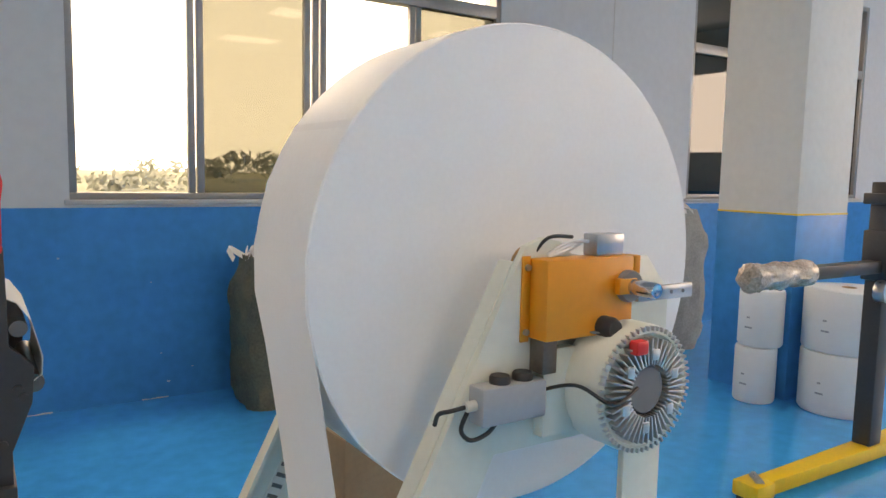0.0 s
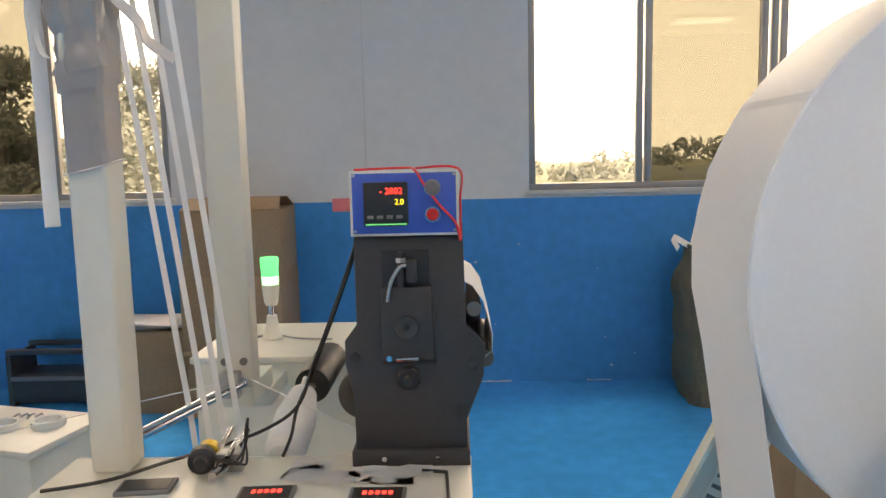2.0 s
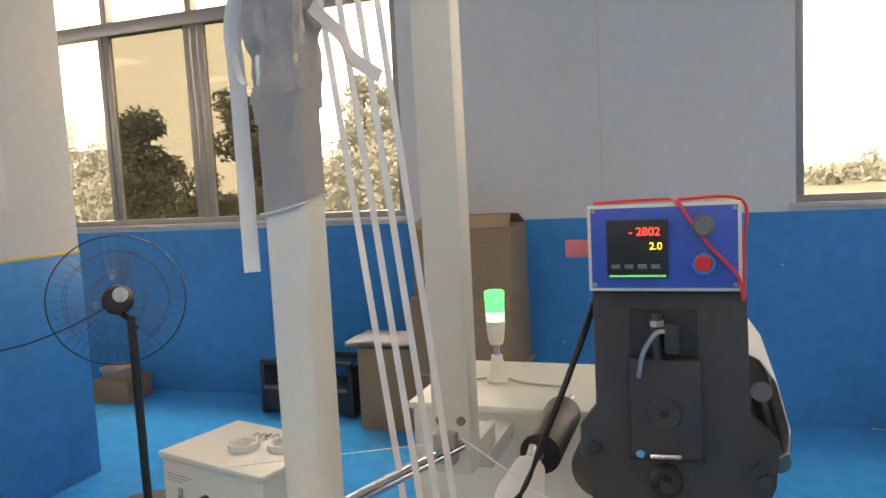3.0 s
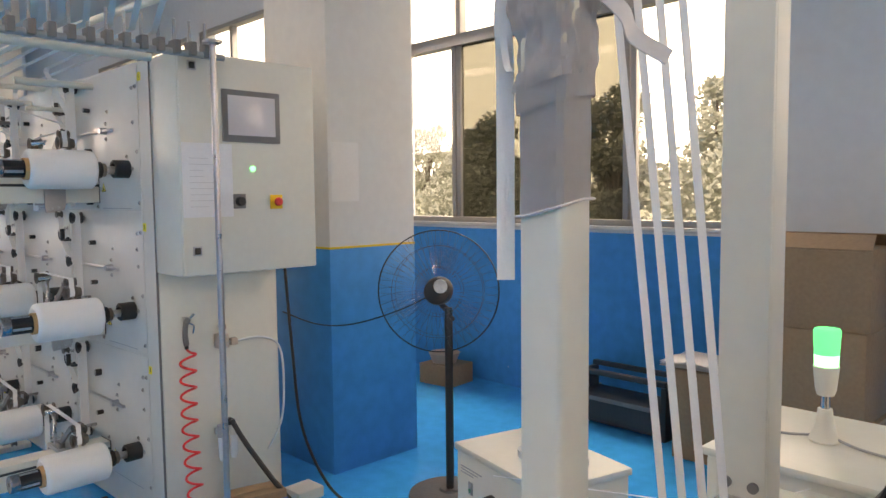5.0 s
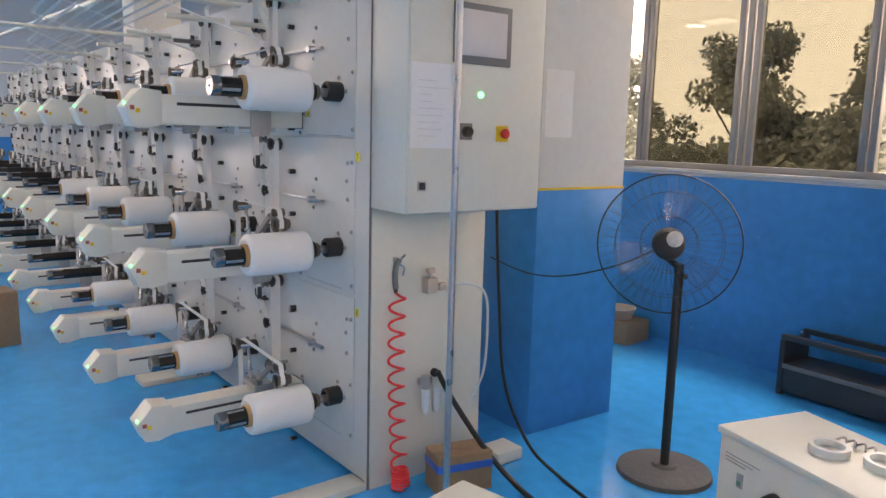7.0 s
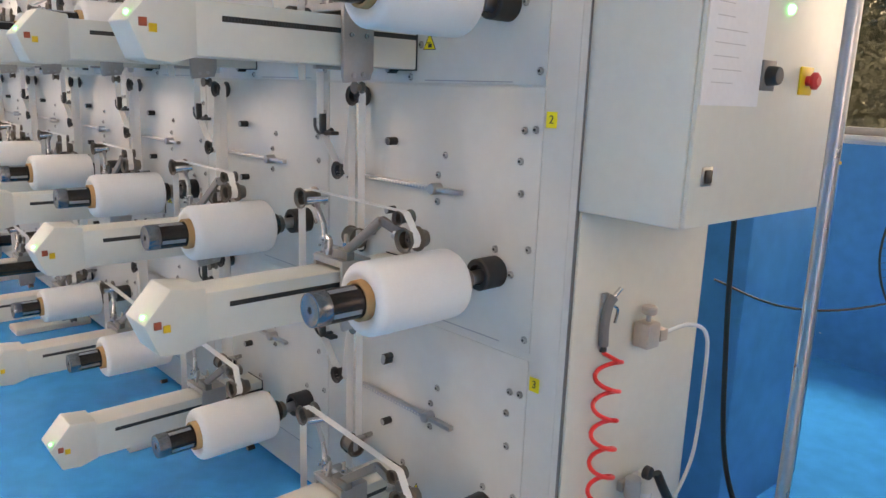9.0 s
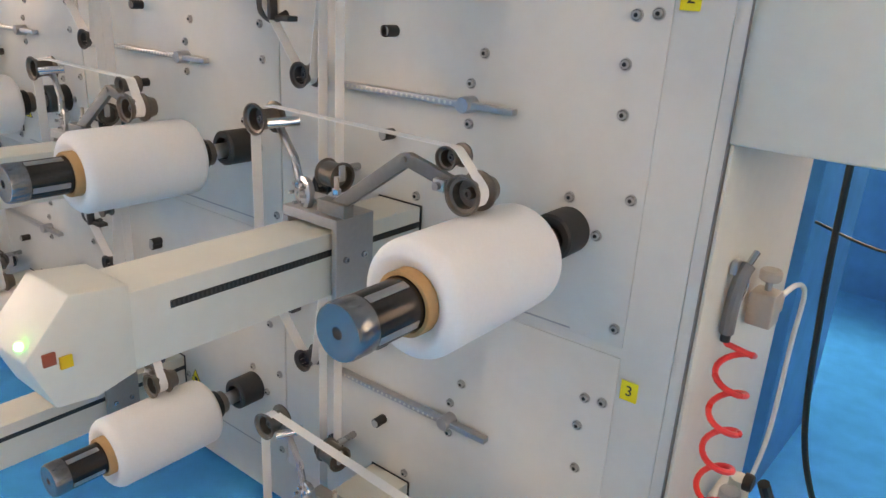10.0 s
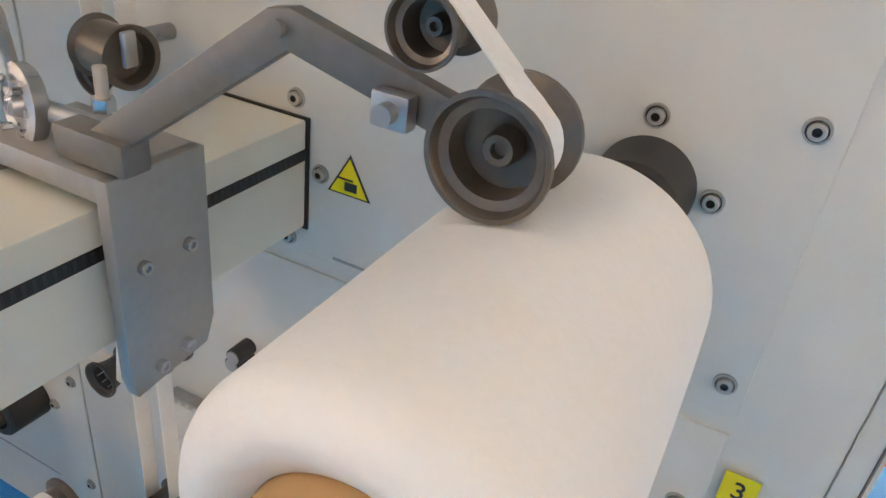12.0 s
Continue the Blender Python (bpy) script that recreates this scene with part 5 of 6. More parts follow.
def wrapped_post():
    p = empty("wrapped_post", -0.575, 1.335, 1.0, "cream square post with grey film tied round it", "post")
    part("shaft", box(-0.036, 0.036, -0.036, 0.036, 0.0, 1.9, 0.009, seg=3), M_WHITE, p)
    rng = random.Random(11)

    def sleeve(z0, z1, r, rough, n=28, m=16):
        bm = bmesh.new()
        rings = []
        for k in range(m + 1):
            z = z0 + (z1 - z0) * k / m
            ring = []
            for j in range(n):
                a = 2 * math.pi * j / n
                q = max(abs(math.cos(a)), abs(math.sin(a)))
                rr = r / q ** 0.75 + rough * noise.noise(Vector((math.cos(a) * 1.6, math.sin(a) * 1.6, z * 16))) + rough * 0.6 * noise.noise(Vector((math.cos(a) * 4, math.sin(a) * 4, z * 38 + 5)))
                ring.append(bm.verts.new((rr * math.cos(a), rr * math.sin(a), z + 0.012 * math.sin(a + 1))))
            rings.append(ring)
        for p0, p1 in zip(rings, rings[1:]):
            for j in range(n):
                bm.faces.new((p0[j], p0[(j + 1) % n], p1[(j + 1) % n], p1[j]))
        bmesh.ops.solidify(bm, geom=bm.faces[:], thickness=0.001)
        return bm

    part("crumpled_film", sleeve(0.73, 1.02, 0.0435, 0.014, 56, 40), M_WRAP, p, "crumpled grey film")
    part("film_skirt", sleeve(0.56, 0.73, 0.0400, 0.0015), M_WRAP, p, "smooth grey film")
    part("film_band", sleeve(0.70, 0.755, 0.0450, 0.004, m=8), M_WRAP, p, "folded grey film band")
    hem = [(0.0418 * math.cos(a) / max(abs(math.cos(a)), abs(math.sin(a))) ** 0.75, 0.0418 * math.sin(a) / max(abs(math.cos(a)), abs(math.sin(a))) ** 0.75, 0.562 + 0.012 * math.sin(a + 1)) for a in (6.2832 * i / 40 for i in range(40))]
    part("film_hem", tube(hem, 0.0022, 6, closed=True), M_WRAP, p)
    part("tape_loop", tube(smooth_path([(-0.052, -0.03, 0.90), (-0.075, -0.02, 0.865), (-0.085, -0.01, 0.81), (-0.07, -0.02, 0.765), (-0.055, -0.03, 0.75)], 5), 0, flat=(0.010, 0.0015, (0.75, 0.66, 0))), M_TAPE, p, "loop of white tape")
    part("film_end", tube(smooth_path([(0.05, 0.0, 0.86), (0.08, 0.04, 0.82), (0.085, 0.06, 0.79), (0.12, 0.09, 0.76)], 5), 0, flat=(0.03, 0.002, (0, 0.7, 0.7))), M_WRAP, p)
    part("hanging_strip", tube(smooth_path([(-0.06, -0.02, 0.90), (-0.085, -0.01, 0.84), (-0.083, -0.008, 0.75), (-0.083, -0.008, 0.456)], 5), 0, flat=(0.026, 0.0015, (0.75, 0.66, 0))), M_TAPE, p, "hanging white tape end")


wrapped_post()


def channel_post():
    p = empty("channel_post", -0.45, 1.69, 0.7, "cream channel post beside the white tapes", "post")
    part("web", box(-0.04, 0.04, -0.03, -0.022, 0.35, 2.2, 0.002), M_WHITE, p)
    part("flange", box(-0.04, -0.032, -0.0215, 0.03, 0.35, 2.2, 0.002), M_WHITE, p)
    part("flange", box(0.032, 0.04, -0.0215, 0.03, 0.35, 2.2, 0.002), M_WHITE, p)
    part("foot", box(-0.04, 0.04, -0.03, 0.15, 0.30, 0.35, 0.004), M_WHITE, p)
    part("stay", box(-0.03, 0.03, 0.15, 0.34, 0.24, 0.285, 0.004), M_WHITE, p)
    for x in (-0.022, 0.022):
        part("bolt_head", rod((x, -0.03, 0.41), (x, -0.036, 0.41), 0.009, 10), M_BEZEL, p)
    part("roller_bracket", box(-0.03, 0.015, -0.06, -0.0305, 0.33, 0.39, 0.003), M_GREY, p)


channel_post()
solid("guide_rod", rod((-0.62, 1.37, 1.012), (-0.43, 1.66, 1.06), 0.012, 18), M_CHROME, "bright chrome guide rod over the bench", "rod")
for k in range(4):
    x0, x1 = -0.65 + 0.039 * k, -0.518 + 0.034 * k
    solid("white_tape", tube([(x0 - 0.02, 1.56, 2.3), (x1, 1.55, 1.03), (x1 + 0.012, 1.55, 0.90)], 0, flat=(0.0125, 0.0012, (0.9, 0.43, 0))), M_TAPE, "white tape strand running down beside the post", "tape", "white tapes")
for k, (a, b) in enumerate([((-0.60, 1.40, 1.03), (-0.44, 1.95, 1.02)), ((-0.43, 1.66, 1.075), (-0.12, 1.40, 1.035)), ((-0.66, 1.35, 1.01), (-0.30, 1.34, 1.012)), ((-1.2, 1.9, 0.85), (-0.43, 1.66, 1.07))]):
    solid("white_thread", tube([a, b], 0.0013, 5), M_TAPE, "thin white thread stretched over the line", "thread", "threads")


def roller(name, x, z, y0, y1, r, mat, label, core=None):
    t = empty(name, x, (y0 + y1) / 2, z, label, "roller")
    h = (y1 - y0) / 2
    part("shell", rod((0, -h, 0), (0, h, 0), r, 40, bevel=0.003), mat, t)
    part("axle", rod((0, -h - 0.05, 0), (0, h + 0.12, 0), 0.009, 14), M_STEEL, t)
    return t


roller("black_roller", -0.285, 1.03, 1.72, 1.98, 0.042, M_BLACK, "black rubber roller between the line frames")
roller("grey_drum", -0.165, 1.0, 1.74, 1.98, 0.062, M_BROWNMETAL, "grey steel drum between the line frames")
roller("lower_roller", -0.13, 0.93, 1.45, 1.98, 0.03, M_BLACK, "dark lower roller between the line frames")


def white_bobbin():
    t = empty("white_bobbin", -0.29, 1.52, 0.99, "soft white bobbin of web on the line", "bobbin")
    part("winding", lathe([(0, 0), (0.03, 0), (0.042, 0.012), (0.045, 0.12), (0.03, 0.2), (0.012, 0.215), (0, 0.215)], (0, -0.08, -0.02), (0.02, 0.93, 0.34), 36), M_PAPER, t)
    part("axle", rod((0, -0.16, -0.05), (0, 0.16, 0.07), 0.008, 12), M_STEEL, t)


white_bobbin()


def tension_unit():
    t = empty("tension_unit", -0.35, 1.31, 1.0, "small chrome tension clamp with wires on the bench", "clamp")
    part("motor", lathe([(0, 0), (0.022, 0), (0.024, 0.004), (0.024, 0.03), (0.014, 0.034), (0.012, 0.05), (0, 0.05)], (-0.055, 0.0, 0.028), (0.25, -1, 0.05), 24), M_BLACK, t)
    part("yellow_cap", rod((-0.05, 0.01, 0.028), (-0.052, 0.03, 0.03), 0.02, 20), M_YELLOW, t)
    part("block", box(-0.03, 0.02, -0.01, 0.02, 0.0, 0.035, 0.003), M_STEEL, t)
    for k, (x, z) in enumerate(((0.0, 0.035), (0.02, 0.055), (-0.01, 0.06))):
        part("screw", rod((x, -0.03, z), (x, 0.03, z + 0.01), 0.006, 12), M_CHROME, t)
    part("spindle", rod((0.0, 0.0, 0.02), (-0.015, -0.07, 0.018), 0.009, 14), M_CHROME, t)
    for k in range(3):
        part("wire", tube(smooth_path([(-0.03, -0.02, 0.005), (-0.02 + 0.012 * k, -0.035, 0.035), (0.01 + 0.012 * k, -0.03, 0.025), (0.03, -0.015, 0.055 + 0.01 * k), (0.032, 0.0, 0.1)], 6), 0.0022, 6), M_CABLE, t)


tension_unit()
solid("press_cable", tube(smooth_path([(-0.118, 1.38, 1.41), (-0.16, 1.40, 1.30), (-0.215, 1.42, 1.17), (-0.25, 1.42, 1.085), (-0.31, 1.40, 1.045), (-0.40, 1.37, 1.02), (-0.48, 1.33, 1.01), (-0.56, 1.26, 1.006), (-0.66, 1.22, 1.005)], 8), 0.0034, 8), M_CABLE, "black cable sagging from the press to the bench", "cable")
solid("press_cable", tube(smooth_path([(-0.118, 1.385, 1.40), (-0.165, 1.40, 1.28), (-0.22, 1.425, 1.15), (-0.252, 1.42, 1.08), (-0.262, 1.40, 1.03), (-0.27, 1.36, 1.005)], 8), 0.0034, 8), M_CABLE, "black cable sagging from the press to the bench", "cable")


def counter(x, y, rz, on):
    c = empty("digital_counter", x, y, 1.0, "dark panel counter let into the bench top", "counter", "bench counters")
    c.rotation_euler = (0, 0, radians(rz))
    part("bezel", box(-0.048, 0.048, -0.028, 0.028, 0.0005, 0.008, 0.002), M_BEZEL, c)
    part("window", box(-0.042, 0.042, -0.022, 0.022, 0.0082, 0.0092), M_BLACK, c)
    if on:
        for k in range(5):
            part("digit", box(-0.025 + 0.011 * k, -0.018 + 0.011 * k, -0.004, 0.008, 0.0093, 0.0098), M_DIGIT_R, c, smooth=False)


counter(-0.07, 1.19, 0, True)
counter(-0.26, 1.2, 3, True)
counter(-0.48, 1.235, 5, False)


def slip(x, y, sx, sy, rz, seed):
    rng = random.Random(seed)
    bm = bmesh.new()
    g = [[bm.verts.new((sx * (i / 6 - 0.5), sy * (j / 4 - 0.5), 0.0015 + 0.012 * abs(noise.noise(Vector((i * 0.5 + seed, j * 0.6, 0)))))) for j in range(5)] for i in range(7)]
    for i in range(6):
        for j in range(4):
            bm.faces.new((g[i][j], g[i + 1][j], g[i + 1][j + 1], g[i][j + 1]))
    bmesh.ops.solidify(bm, geom=bm.faces[:], thickness=0.0006)
    ob = solid("paper_slip", bm, M_PAPERSHEET, "creased white paper slip lying on the bench", "paper", "paper slips")
    ob.location, ob.rotation_euler = (x, y, 1.001), (0, 0, radians(rz))


slip(-0.045, 1.285, 0.13, 0.05, 4, 1)
slip(-0.19, 1.27, 0.11, 0.05, -12, 2)
solid("hex_key", tube(smooth_path([(0.05, 1.17, 1.004), (0.045, 1.27, 1.004), (0.04, 1.283, 1.004), (0.0, 1.29, 1.004)], 4), 0.003, 6), M_CABLE, "black hexagon key lying on the bench", "tool")


# ---- cabinets on the floor ----
def small_cabinet():
    c = empty("floor_cabinet", -1.645, 2.65, 0, "cream steel cabinet with rings and clips lying on top", "cabinet")
    c.rotation_euler = (0, 0, radians(-14))
    part("body", box(-0.28, 0.28, -0.19, 0.19, 0, 0.572, 0.005), M_WHITE, c)
    part("lid", box(-0.289, 0.289, -0.20, 0.20, 0.5725, 0.60, 0.006), M_WHITE, c)
    part("toggle", box(-0.19, -0.165, -0.197, -0.1905, 0.42, 0.47, 0.002), M_GREYBOX, c, "small green switch")
    part("toggle_lamp", box(-0.185, -0.17, -0.2, -0.197, 0.43, 0.445, 0.001), M_GLASSDARK, c)
    part("knob", lathe([(0, 0.045), (0.022, 0.045), (0.026, 0.04), (0.03, 0.01), (0.03, 0)], (-0.03, -0.19, 0.44), (0, -1, 0), 24), M_BLACK, c)
    part("clamp_rod", rod((-0.09, -0.24, 0.41), (0.21, -0.24, 0.43), 0.009, 14), M_CHROME, c, "chrome clamp rod")
    part("clamp_arm", tube(smooth_path([(-0.05, -0.235, 0.44), (0.0, -0.26, 0.40), (0.06, -0.25, 0.39)], 5), 0.011, 10), M_CHROME, c)
    part("clamp_boss", rod((0.05, -0.19, 0.415), (0.05, -0.265, 0.415), 0.016, 16), M_BEZEL, c)
    for k in range(3):
        part("plate_line", box(-0.25, -0.10 - 0.03 * k, -0.1925, -0.1905, 0.515 - 0.012 * k, 0.519 - 0.012 * k), M_GREYBOX, c, smooth=False)


M_GLASSDARK = material("dull_green_plastic", (0.05, 0.25, 0.15), 0.3)
small_cabinet()
for x, y in ((-1.648, 2.625), (-1.495, 2.657)):
    solid("clear_ring", lathe([(0.045, 0), (0.06, 0), (0.06, 0.024), (0.045, 0.024), (0.045, 0)], (x, y, 0.6), (0, 0, 1), 36), M_TUBE_CLEAR, "translucent plastic ring lying on the cabinet", "ring", "plastic rings")
for k in range(4):
    solid("metal_clip", tube(smooth_path([(-1.68 + 0.03 * k, 2.725 + 0.01 * (k % 2), 0.605), (-1.655 + 0.03 * k, 2.74, 0.618), (-1.64 + 0.03 * k, 2.715, 0.605)], 4), 0.004, 6), M_STEEL, "small bright metal clip on the cabinet", "clip", "metal clips")


def low_cabinet():
    c = empty("low_cabinet", -2.145, 1.568, 0, "low cream steel cabinet with a plain lid", "cabinet")
    c.rotation_euler = (0, 0, radians(13.5))
    part("body", box(0.012, 0.588, -0.488, -0.012, 0, 0.555, 0.005), M_WHITE, c)
    part("lid", box(0, 0.60, -0.50, 0, 0.5555, 0.585, 0.006), M_WHITE, c)


low_cabinet()


# ---- pedestal fan ----
def pedestal_fan():
    f = empty("pedestal_fan", -2.62, 3.14, 0, "black pedestal fan with wire guard on a round base", "fan")
    part("base", lathe([(0, 0.045), (0.05, 0.045), (0.06, 0.035), (0.20, 0.028), (0.215, 0.02), (0.22, 0)], (0, 0, 0), (0, 0, 1), 48), M_BASE, f, "dusty round iron base")
    part("stem", rod((0, 0, 0.04), (0, 0, 1.0), 0.021, 18), M_STEM, f)
    part("stem_knob", rod((0.02, 0, 0.95), (0.05, -0.02, 0.95), 0.012, 10), M_STEM, f)
    n = Vector((0.62, -0.78, 0.06)).normalized()
    c = Vector((-0.045, -0.03, 1.085))
    q = n.to_track_quat("Z", "Y").to_matrix().to_4x4()
    m = Matrix.Translation(c) @ q
    part("yoke", tube(smooth_path([(0, 0, 0.98), tuple(c - n * 0.06 - Vector((0, 0, 0.06))), tuple(c - n * 0.05)], 5), 0.016, 10), M_STEM, f)
    mt = part("motor", lathe([(0, -0.12), (0.05, -0.115), (0.07, -0.09), (0.075, -0.03), (0.06, 0.0), (0.0, 0.0)], c, n, 32), M_STEM, f)
    part("hub_cap", lathe([(0.0, 0.082), (0.03, 0.08), (0.062, 0.07), (0.066, 0.062)], c, n, 32), M_STEM, f, "dark hub cap")
    part("badge", lathe([(0.0, 0.088), (0.030, 0.086), (0.036, 0.081)], c + Vector((0.018, 0.014, 0.03)), n, 20), M_BADGE, f, "pale badge")
    R = 0.315
    for side in (1, -1):
        for k in range(44):
            a = 2 * math.pi * k / 44
            pr = [(0.06, side * 0.065), (R * 0.6, side * 0.06), (R * 0.92, side * 0.03), (R, 0.004 * side)]
            part("guard_wire", tube([m @ Vector((r * math.cos(a + 0.25 * (r / R) * side), r * math.sin(a + 0.25 * (r / R) * side), h)) for r, h in pr], 0.0008, 4), M_WIRE, f)
        for r, h in ((R * 0.4, 0.064), (R * 0.75, 0.05)):
            part("guard_ring", tube([m @ Vector((r * math.cos(t * 0.1571), r * math.sin(t * 0.1571), side * h)) for t in range(40)], 0.0012, 4, closed=True), M_WIRE, f)
    part("guard_rim", tube([m @ Vector((R * math.cos(t * 0.1047), R * math.sin(t * 0.1047), 0)) for t in range(60)], 0.0035, 6, closed=True), M_STEM, f)
    for k in range(3):
        bm = bmesh.new()
        a0 = 2 * math.pi * k / 3 + 1.4
        g = []
        for i in range(7):
            r = 0.05 + 0.20 * i / 6
            w = 0.16 + 0.32 * math.sin(math.pi * (i + 1) / 8.5)
            g.append([bm.verts.new(m @ Vector((r * math.cos(a0 + w * (j / 4 - 0.5) * 1.6), r * math.sin(a0 + w * (j / 4 - 0.5) * 1.6), 0.03 + 0.03 * (j / 4 - 0.5)))) for j in range(5)])
        for i in range(6):
            for j in range(4):
                bm.faces.new((g[i][j], g[i + 1][j], g[i + 1][j + 1], g[i][j + 1]))
        bmesh.ops.solidify(bm, geom=bm.faces[:], thickness=0.002)
        part("blade", bm, M_BLADE, f, "translucent plastic blade")
    part("lead", tube(smooth_path([tuple(c - n * 0.1), (-0.14, -0.20, 1.0), (-0.30, -0.38, 0.93), (-0.45, -0.50, 0.925), (-0.59, -0.62, 0.99)], 8), 0.0035, 6), M_CABLE, f, "thin hanging cable")


M_BADGE = material("pale_badge", (0.6, 0.58, 0.55), 0.4, vary=0.2, scale=30)
pedestal_fan()


# ---- things along the wall ----
taped_carton(-1.33, 4.62, 0.62, 0.5, 0.45, 0, "large brown carton stacked by the blue wall", z=0.43)
taped_carton(-1.32, 4.63, 0.60, 0.5, 0.40, 2, "open brown carton on top of another", open_top=True, z=0.886)


def wooden_crate(x, y, sx, sy, h, label):
    c = empty("wooden_crate", x, y, 0, label, "crate")
    for k in range(4):
        z = h * k / 4
        part("board", box(-sx / 2, sx / 2, -sy / 2, -sy / 2 + 0.014, z + 0.003, z + h / 4 - 0.003, 0.002), M_KRAFT, c)
        part("board", box(sx / 2 - 0.014, sx / 2, -sy / 2 + 0.0145, sy / 2, z + 0.003, z + h / 4 - 0.003, 0.002), M_KRAFT, c)
    part("inside", box(-sx / 2 + 0.015, sx / 2 - 0.015, -sy / 2 + 0.015, sy / 2, 0.0, h - 0.004), M_KRAFT, c)
    part("lid", box(-sx / 2 - 0.02, sx / 2 + 0.02, -sy / 2 - 0.02, sy / 2 + 0.02, h, h + 0.02, 0.004), M_WOOD, c, "pale board lid")
    return c


wooden_crate(-1.32, 4.63, 0.6, 0.5, 0.405, "brown board crate under the cartons")
taped_carton(-1.86, 4.70, 0.44, 0.44, 0.53, 0, "dull brown carton with packing sheets on top")
for k in range(3):
    bm = bmesh.new()
    g = [[bm.verts.new((-2.16 + 0.1 * i, 4.46 + 0.09 * j, 0.549 + 0.012 * k + 0.035 * abs(noise.noise(Vector((i * 0.7 + k * 5, j * 0.8, 2)))))) for j in range(5)] for i in range(7)]
    for i in range(6):
        for j in range(4):
            bm.faces.new((g[i][j], g[i + 1][j], g[i + 1][j + 1], g[i][j + 1]))
    bmesh.ops.solidify(bm, geom=bm.faces[:], thickness=0.002)
    solid("packing_sheet", bm, M_PAPERSHEET if k else M_WRAP, "creased pale packing sheet lying on the crate", "sheet", "packing sheets")


def black_bench():
    c = empty("black_rack", -2.58, 4.80, 0, "low black open-fronted rack standing by the wall", "rack")
    part("top_rail", box(-0.36, 0.36, -0.15, -0.10, 0.35, 0.385, 0.008), M_DARK, c)
    part("back_rail", box(-0.36, 0.36, 0.11, 0.15, 0.35, 0.385, 0.008), M_DARK, c)
    for e in (-1, 1):
        part("end", box(e * 0.345 - 0.018, e * 0.345 + 0.018, -0.149, 0.149, 0.0, 0.349, 0.006), M_DARK, c)
    part("shelf", box(-0.326, 0.326, -0.16, 0.149, 0.185, 0.205, 0.004), M_DARK, c)
    part("shelf_lip", box(-0.326, 0.326, -0.168, -0.1605, 0.18, 0.21, 0.003), M_BEZEL, c, "worn grey shelf lip")
    part("front_panel", box(-0.326, 0.326, -0.145, -0.13, 0.025, 0.1845, 0.004), M_DARK, c)


black_bench()
taped_carton(-4.32, 4.78, 0.34, 0.3, 0.16, 6, "flat brown carton of parts by the wall")
solid("parts_bowl", lathe([(0, 0.0), (0.1, 0.0), (0.13, 0.08), (0.135, 0.085), (0.125, 0.085), (0.095, 0.01), (0, 0.01)], (-4.33, 4.77, 0.168), (0, 0, 1), 32), M_BEIGE, "beige bowl standing on the flat carton", "bowl")


def sack(name, x, y, r, h, mat, label, seed, squash=1.0):
    t = empty(name, x, y, 0, label, "sack", "filled sacks")
    bm = bmesh.new()
    n, m = 36, 26
    rings = []
    for k in range(m + 1):
        q = k / m
        base = r * (0.93 + 0.12 * math.sin(math.pi * min(1, q * 1.1)) ** 0.7) * (1 - 0.16 * max(0, q - 0.8) / 0.2)
        rings.append([])
        for j in range(n):
            a = 2 * math.pi * j / n
            rr = base / (abs(math.cos(a)) ** 4 + abs(math.sin(a)) ** 4) ** 0.22 * (1 + 0.10 * noise.noise(Vector((math.cos(a) * 1.4 + seed, math.sin(a) * 1.4, q * 3.2))) + 0.09 * noise.noise(Vector((math.cos(a) * 4 + seed, math.sin(a) * 4, q * 11))))
            rings[-1].append(bm.verts.new((rr * math.cos(a), rr * squash * math.sin(a), h * q + 0.02 * h * noise.noise(Vector((a, q * 2, seed))) * (q > 0.5))))
    for p0, p1 in zip(rings, rings[1:]):
        for j in range(n):
            bm.faces.new((p0[j], p0[(j + 1) % n], p1[(j + 1) % n], p1[j]))
    bm.faces.new(rings[0][::-1])
    bm.faces.new(rings[-1])
    part("bag", bm, mat, t)
    sh = bmesh.new()
    rng = random.Random(seed)
    for k in range(12):
        a = rng.uniform(2.6, 5.6)
        p = Vector((0.75 * r * math.cos(a), 0.75 * r * squash * math.sin(a), h * 0.985))
        tube(smooth_path([p, p + Vector((rng.uniform(-0.1, 0.1), rng.uniform(-0.1, 0.1), 0.06)), p + Vector((rng.uniform(-0.22, 0.22), rng.uniform(-0.15, 0.1), 0.0))], 4), 0, flat=(0.05, 0.003, (0.5, 0.6, 0.6)), bm=sh)
    part("scraps", sh, M_PAPER, t, "white scraps sticking out")


sack("waste_sack", 1.76, 4.66, 0.285, 0.99, M_SACK, "olive woven waste sack full of white scraps", 3, 0.9)
sack("grey_sack", 5.42, 4.55, 0.36, 1.28, M_SACK2, "tall grey woven sack standing by the column", 8, 0.9)
sack("grey_sack", 4.72, 4.62, 0.33, 1.02, M_SACK2, "grey woven sack standing by the wall", 12, 0.9)
solid("red_bag", lathe([(0, 0), (0.15, 0.0), (0.17, 0.05), (0.12, 0.12), (0.04, 0.15), (0, 0.15)], (4.62, 4.12, 0), (0, 0, 1), 20), M_REDCLOTH, "small dark red bag lying on the floor", "bag")


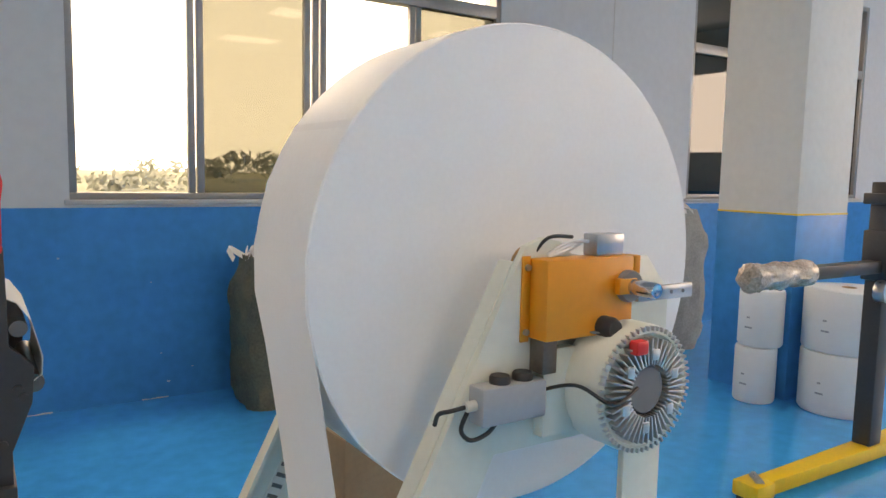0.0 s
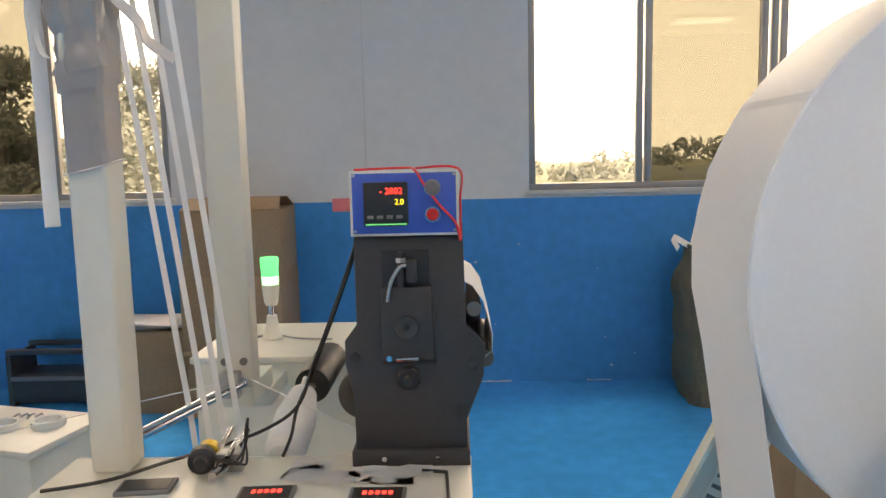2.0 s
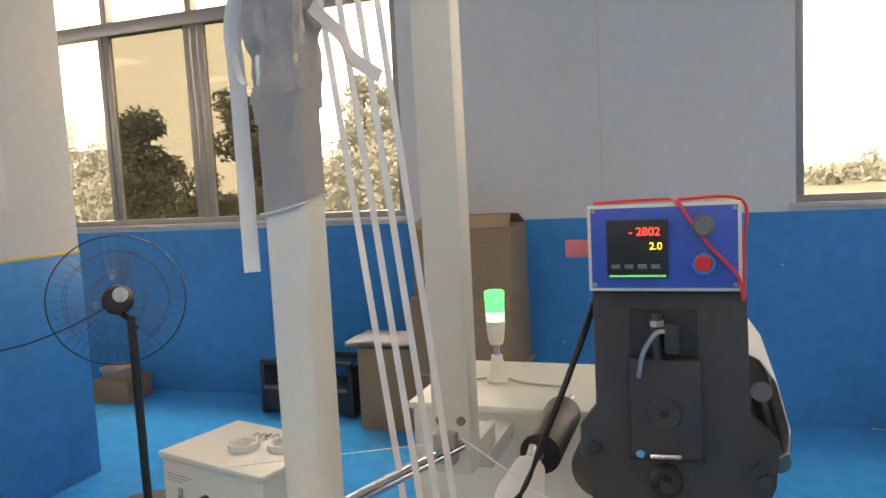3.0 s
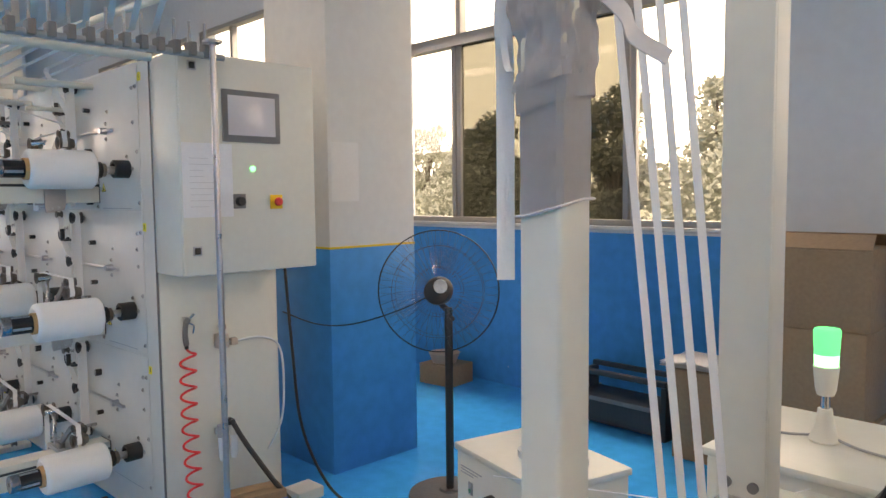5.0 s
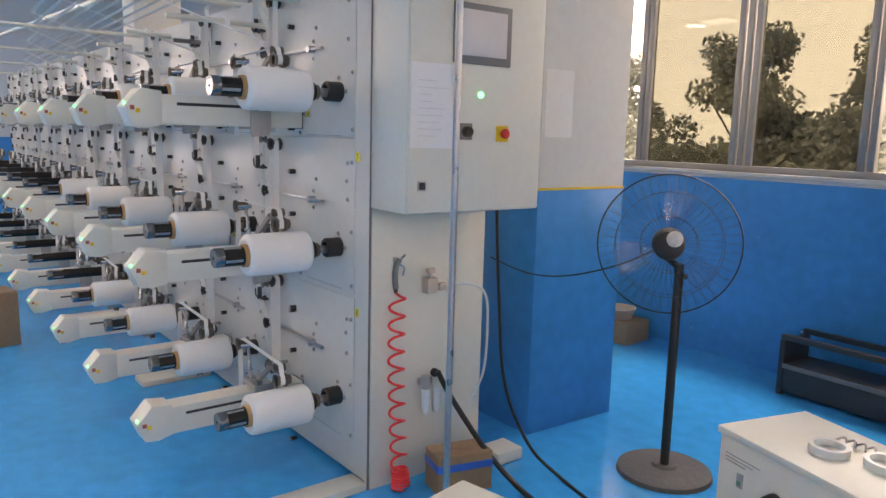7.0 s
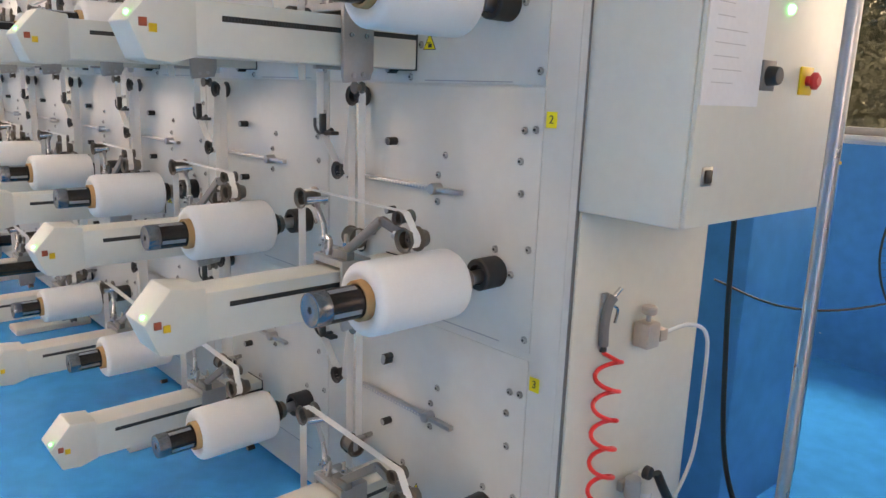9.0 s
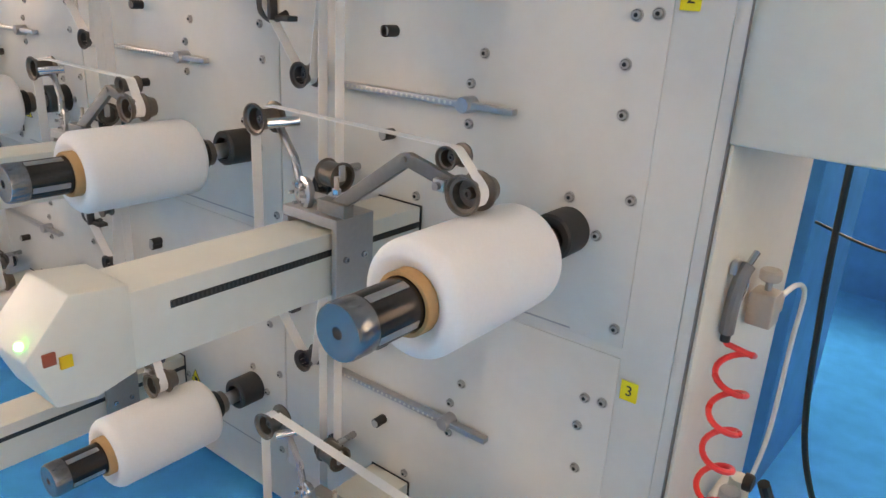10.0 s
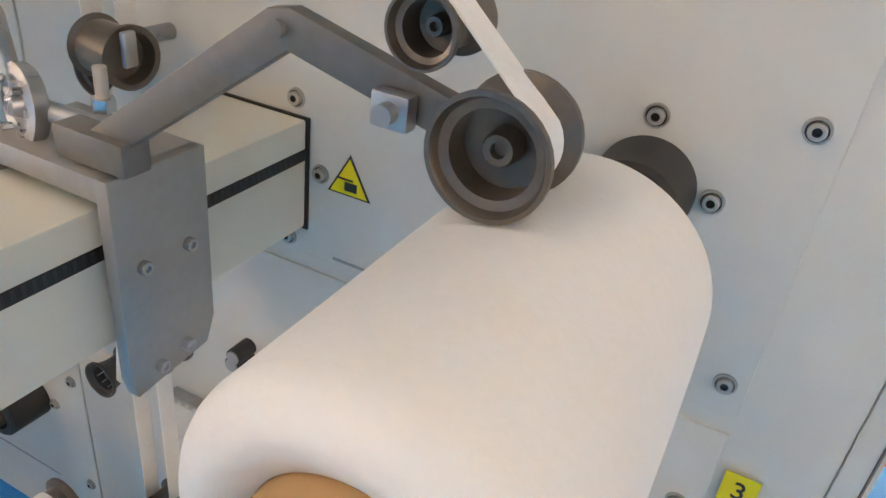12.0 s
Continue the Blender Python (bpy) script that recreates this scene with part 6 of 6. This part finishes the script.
def floor_roll(x, y, z, r, h, label):
    t = empty("white_roll", x, y, z, label, "roll", "white rolls stacked on end")
    part("winding", lathe([(0.045, h), (r * 0.75, h), (r - 0.02, h), (r - 0.006, h - 0.006), (r, h - 0.02), (r, 0.015), (r - 0.01, 0.0), (0.045, 0)], (0, 0, 0), (0, 0, 1), 64), M_PAPER, t)
    part("core", lathe([(0.036, h + 0.003), (0.045, h + 0.003), (0.045, 0), (0.036, 0), (0.036, h + 0.003)], (0, 0, 0), (0, 0, 1), 32), M_CORE, t, "brown card core")
    for k in range(2):
        part("mark", box(-r - 0.0004, -r + 0.003, -0.012 - 0.02 * k, 0.012 + 0.01 * k, h * 0.5 - 0.07 * k, h * 0.5 + 0.012 - 0.07 * k), M_GREYBOX, t, smooth=False)


floor_roll(4.68, 3.02, 0, 0.14, 0.395, "slim white roll standing on the blue floor")
floor_roll(4.70, 3.01, 0.399, 0.15, 0.40, "slim white roll stacked on another roll")
floor_roll(5.0, 2.59, 0, 0.255, 0.42, "wide white roll standing on the blue floor")
floor_roll(5.02, 2.58, 0.424, 0.275, 0.42, "wide white roll stacked on another roll")


def stacker():
    s = empty("roll_lifter", 4.2, 1.98, 0, "yellow roll lifter with black boom wrapped in film", "lifter")
    leg = part("leg", plate([(-1.02, -0.045), (0.35, -0.07), (0.35, 0.07), (-1.02, 0.045)], (0, 0, 0.04), (1, 0, 0), (0, 1, 0), 0.075, 0.008), M_YELLOW, s, "yellow painted leg")
    part("wheel_box", box(-1.12, -0.98, -0.07, 0.07, 0.045, 0.12, 0.008), M_YELLOW, leg)
    for k in range(2):
        part("wheel", rod((-1.08 + 0.06 * k, -0.05, 0.035), (-1.08 + 0.06 * k, 0.05, 0.035), 0.034, 20, bevel=0.004), M_BLACK, leg, "small black wheel")
    part("wheel_top", rod((-1.06, -0.04, 0.122), (-1.0, 0.04, 0.122), 0.02, 12), M_STEEL, leg)
    part("mast", box(-0.09, 0.03, -0.05, 0.05, 0.1155, 1.56, 0.008), M_DARK, s, "black mast")
    part("mast_head", box(-0.13, 0.10, -0.07, 0.07, 1.44, 1.5, 0.008), M_DARK, s)
    part("boom", box(-0.98, -0.09, -0.04, 0.04, 1.075, 1.14, 0.006), M_DARK, s, "black steel boom")
    part("boom_carriage", box(-0.10, 0.04, -0.07, 0.07, 1.03, 1.3, 0.008), M_DARK, s)
    bm = bmesh.new()
    n, m = 24, 18
    rings = []
    for k in range(m + 1):
        x = -1.22 + 0.5 * k / m
        rr = 0.062 + 0.006 * math.sin(k * 0.9) if k else 0.03
        rings.append([bm.verts.new((x + 0.01 * noise.noise(Vector((j, k, 3))), (rr + 0.014 * noise.noise(Vector((j * 0.8, k * 0.7, 1)))) * math.cos(2 * math.pi * j / n), 1.11 + (rr + 0.014 * noise.noise(Vector((j * 0.8, k * 0.7, 9)))) * math.sin(2 * math.pi * j / n))) for j in range(n)])
    for p0, p1 in zip(rings, rings[1:]):
        for j in range(n):
            bm.faces.new((p0[j], p0[(j + 1) % n], p1[(j + 1) % n], p1[j]))
    bm.faces.new(rings[0])
    bm.faces.new(rings[-1])
    bmesh.ops.recalc_face_normals(bm, faces=bm.faces)
    part("film_wrap", bm, M_FILM, s, "crumpled clear film over brown padding")
    part("winch", rod((-0.10, -0.03, 0.98), (-0.10, -0.09, 0.98), 0.06, 24, bevel=0.004), M_STEEL, s)


M_FILM = material("padded_film", (0.42, 0.34, 0.28), 0.25, vary=0.5, scale=9, bump=0.5, bump_scale=30, stain=(0.7, 0.68, 0.66), stain_amount=0.8)
stacker()


def loose_sheet(corners, z, label, lift):
    """A creased sheet of paper lying on a flat top."""
    bm = bmesh.new()
    a, b, c, d = (Vector((x, y, 0)) for x, y in corners)
    n = 9
    g = []
    for i in range(n):
        u = i / (n - 1)
        g.append([])
        for j in range(n):
            v = j / (n - 1)
            p = a.lerp(b, u).lerp(d.lerp(c, u), v)
            g[-1].append(bm.verts.new((p.x, p.y, z + 0.0012 + lift * max(0.0, noise.noise(Vector((p.x * 22, p.y * 22, z)))))))
    for i in range(n - 1):
        for j in range(n - 1):
            bm.faces.new((g[i][j], g[i + 1][j], g[i + 1][j + 1], g[i][j + 1]))
    bmesh.ops.solidify(bm, geom=bm.faces[:], thickness=0.0008)
    solid("paper_sheet", bm, M_PAPERSHEET, label, "paper", "loose papers on the bench")


loose_sheet([(-0.138, 1.245), (-0.012, 1.24), (-0.02, 1.312), (-0.132, 1.314)], 1.0, "white sheet of paper lying before the black press", 0.006)
loose_sheet([(-0.255, 1.27), (-0.172, 1.28), (-0.165, 1.335), (-0.238, 1.345)], 1.0, "crumpled scrap of pale film lying on the bench", 0.02)
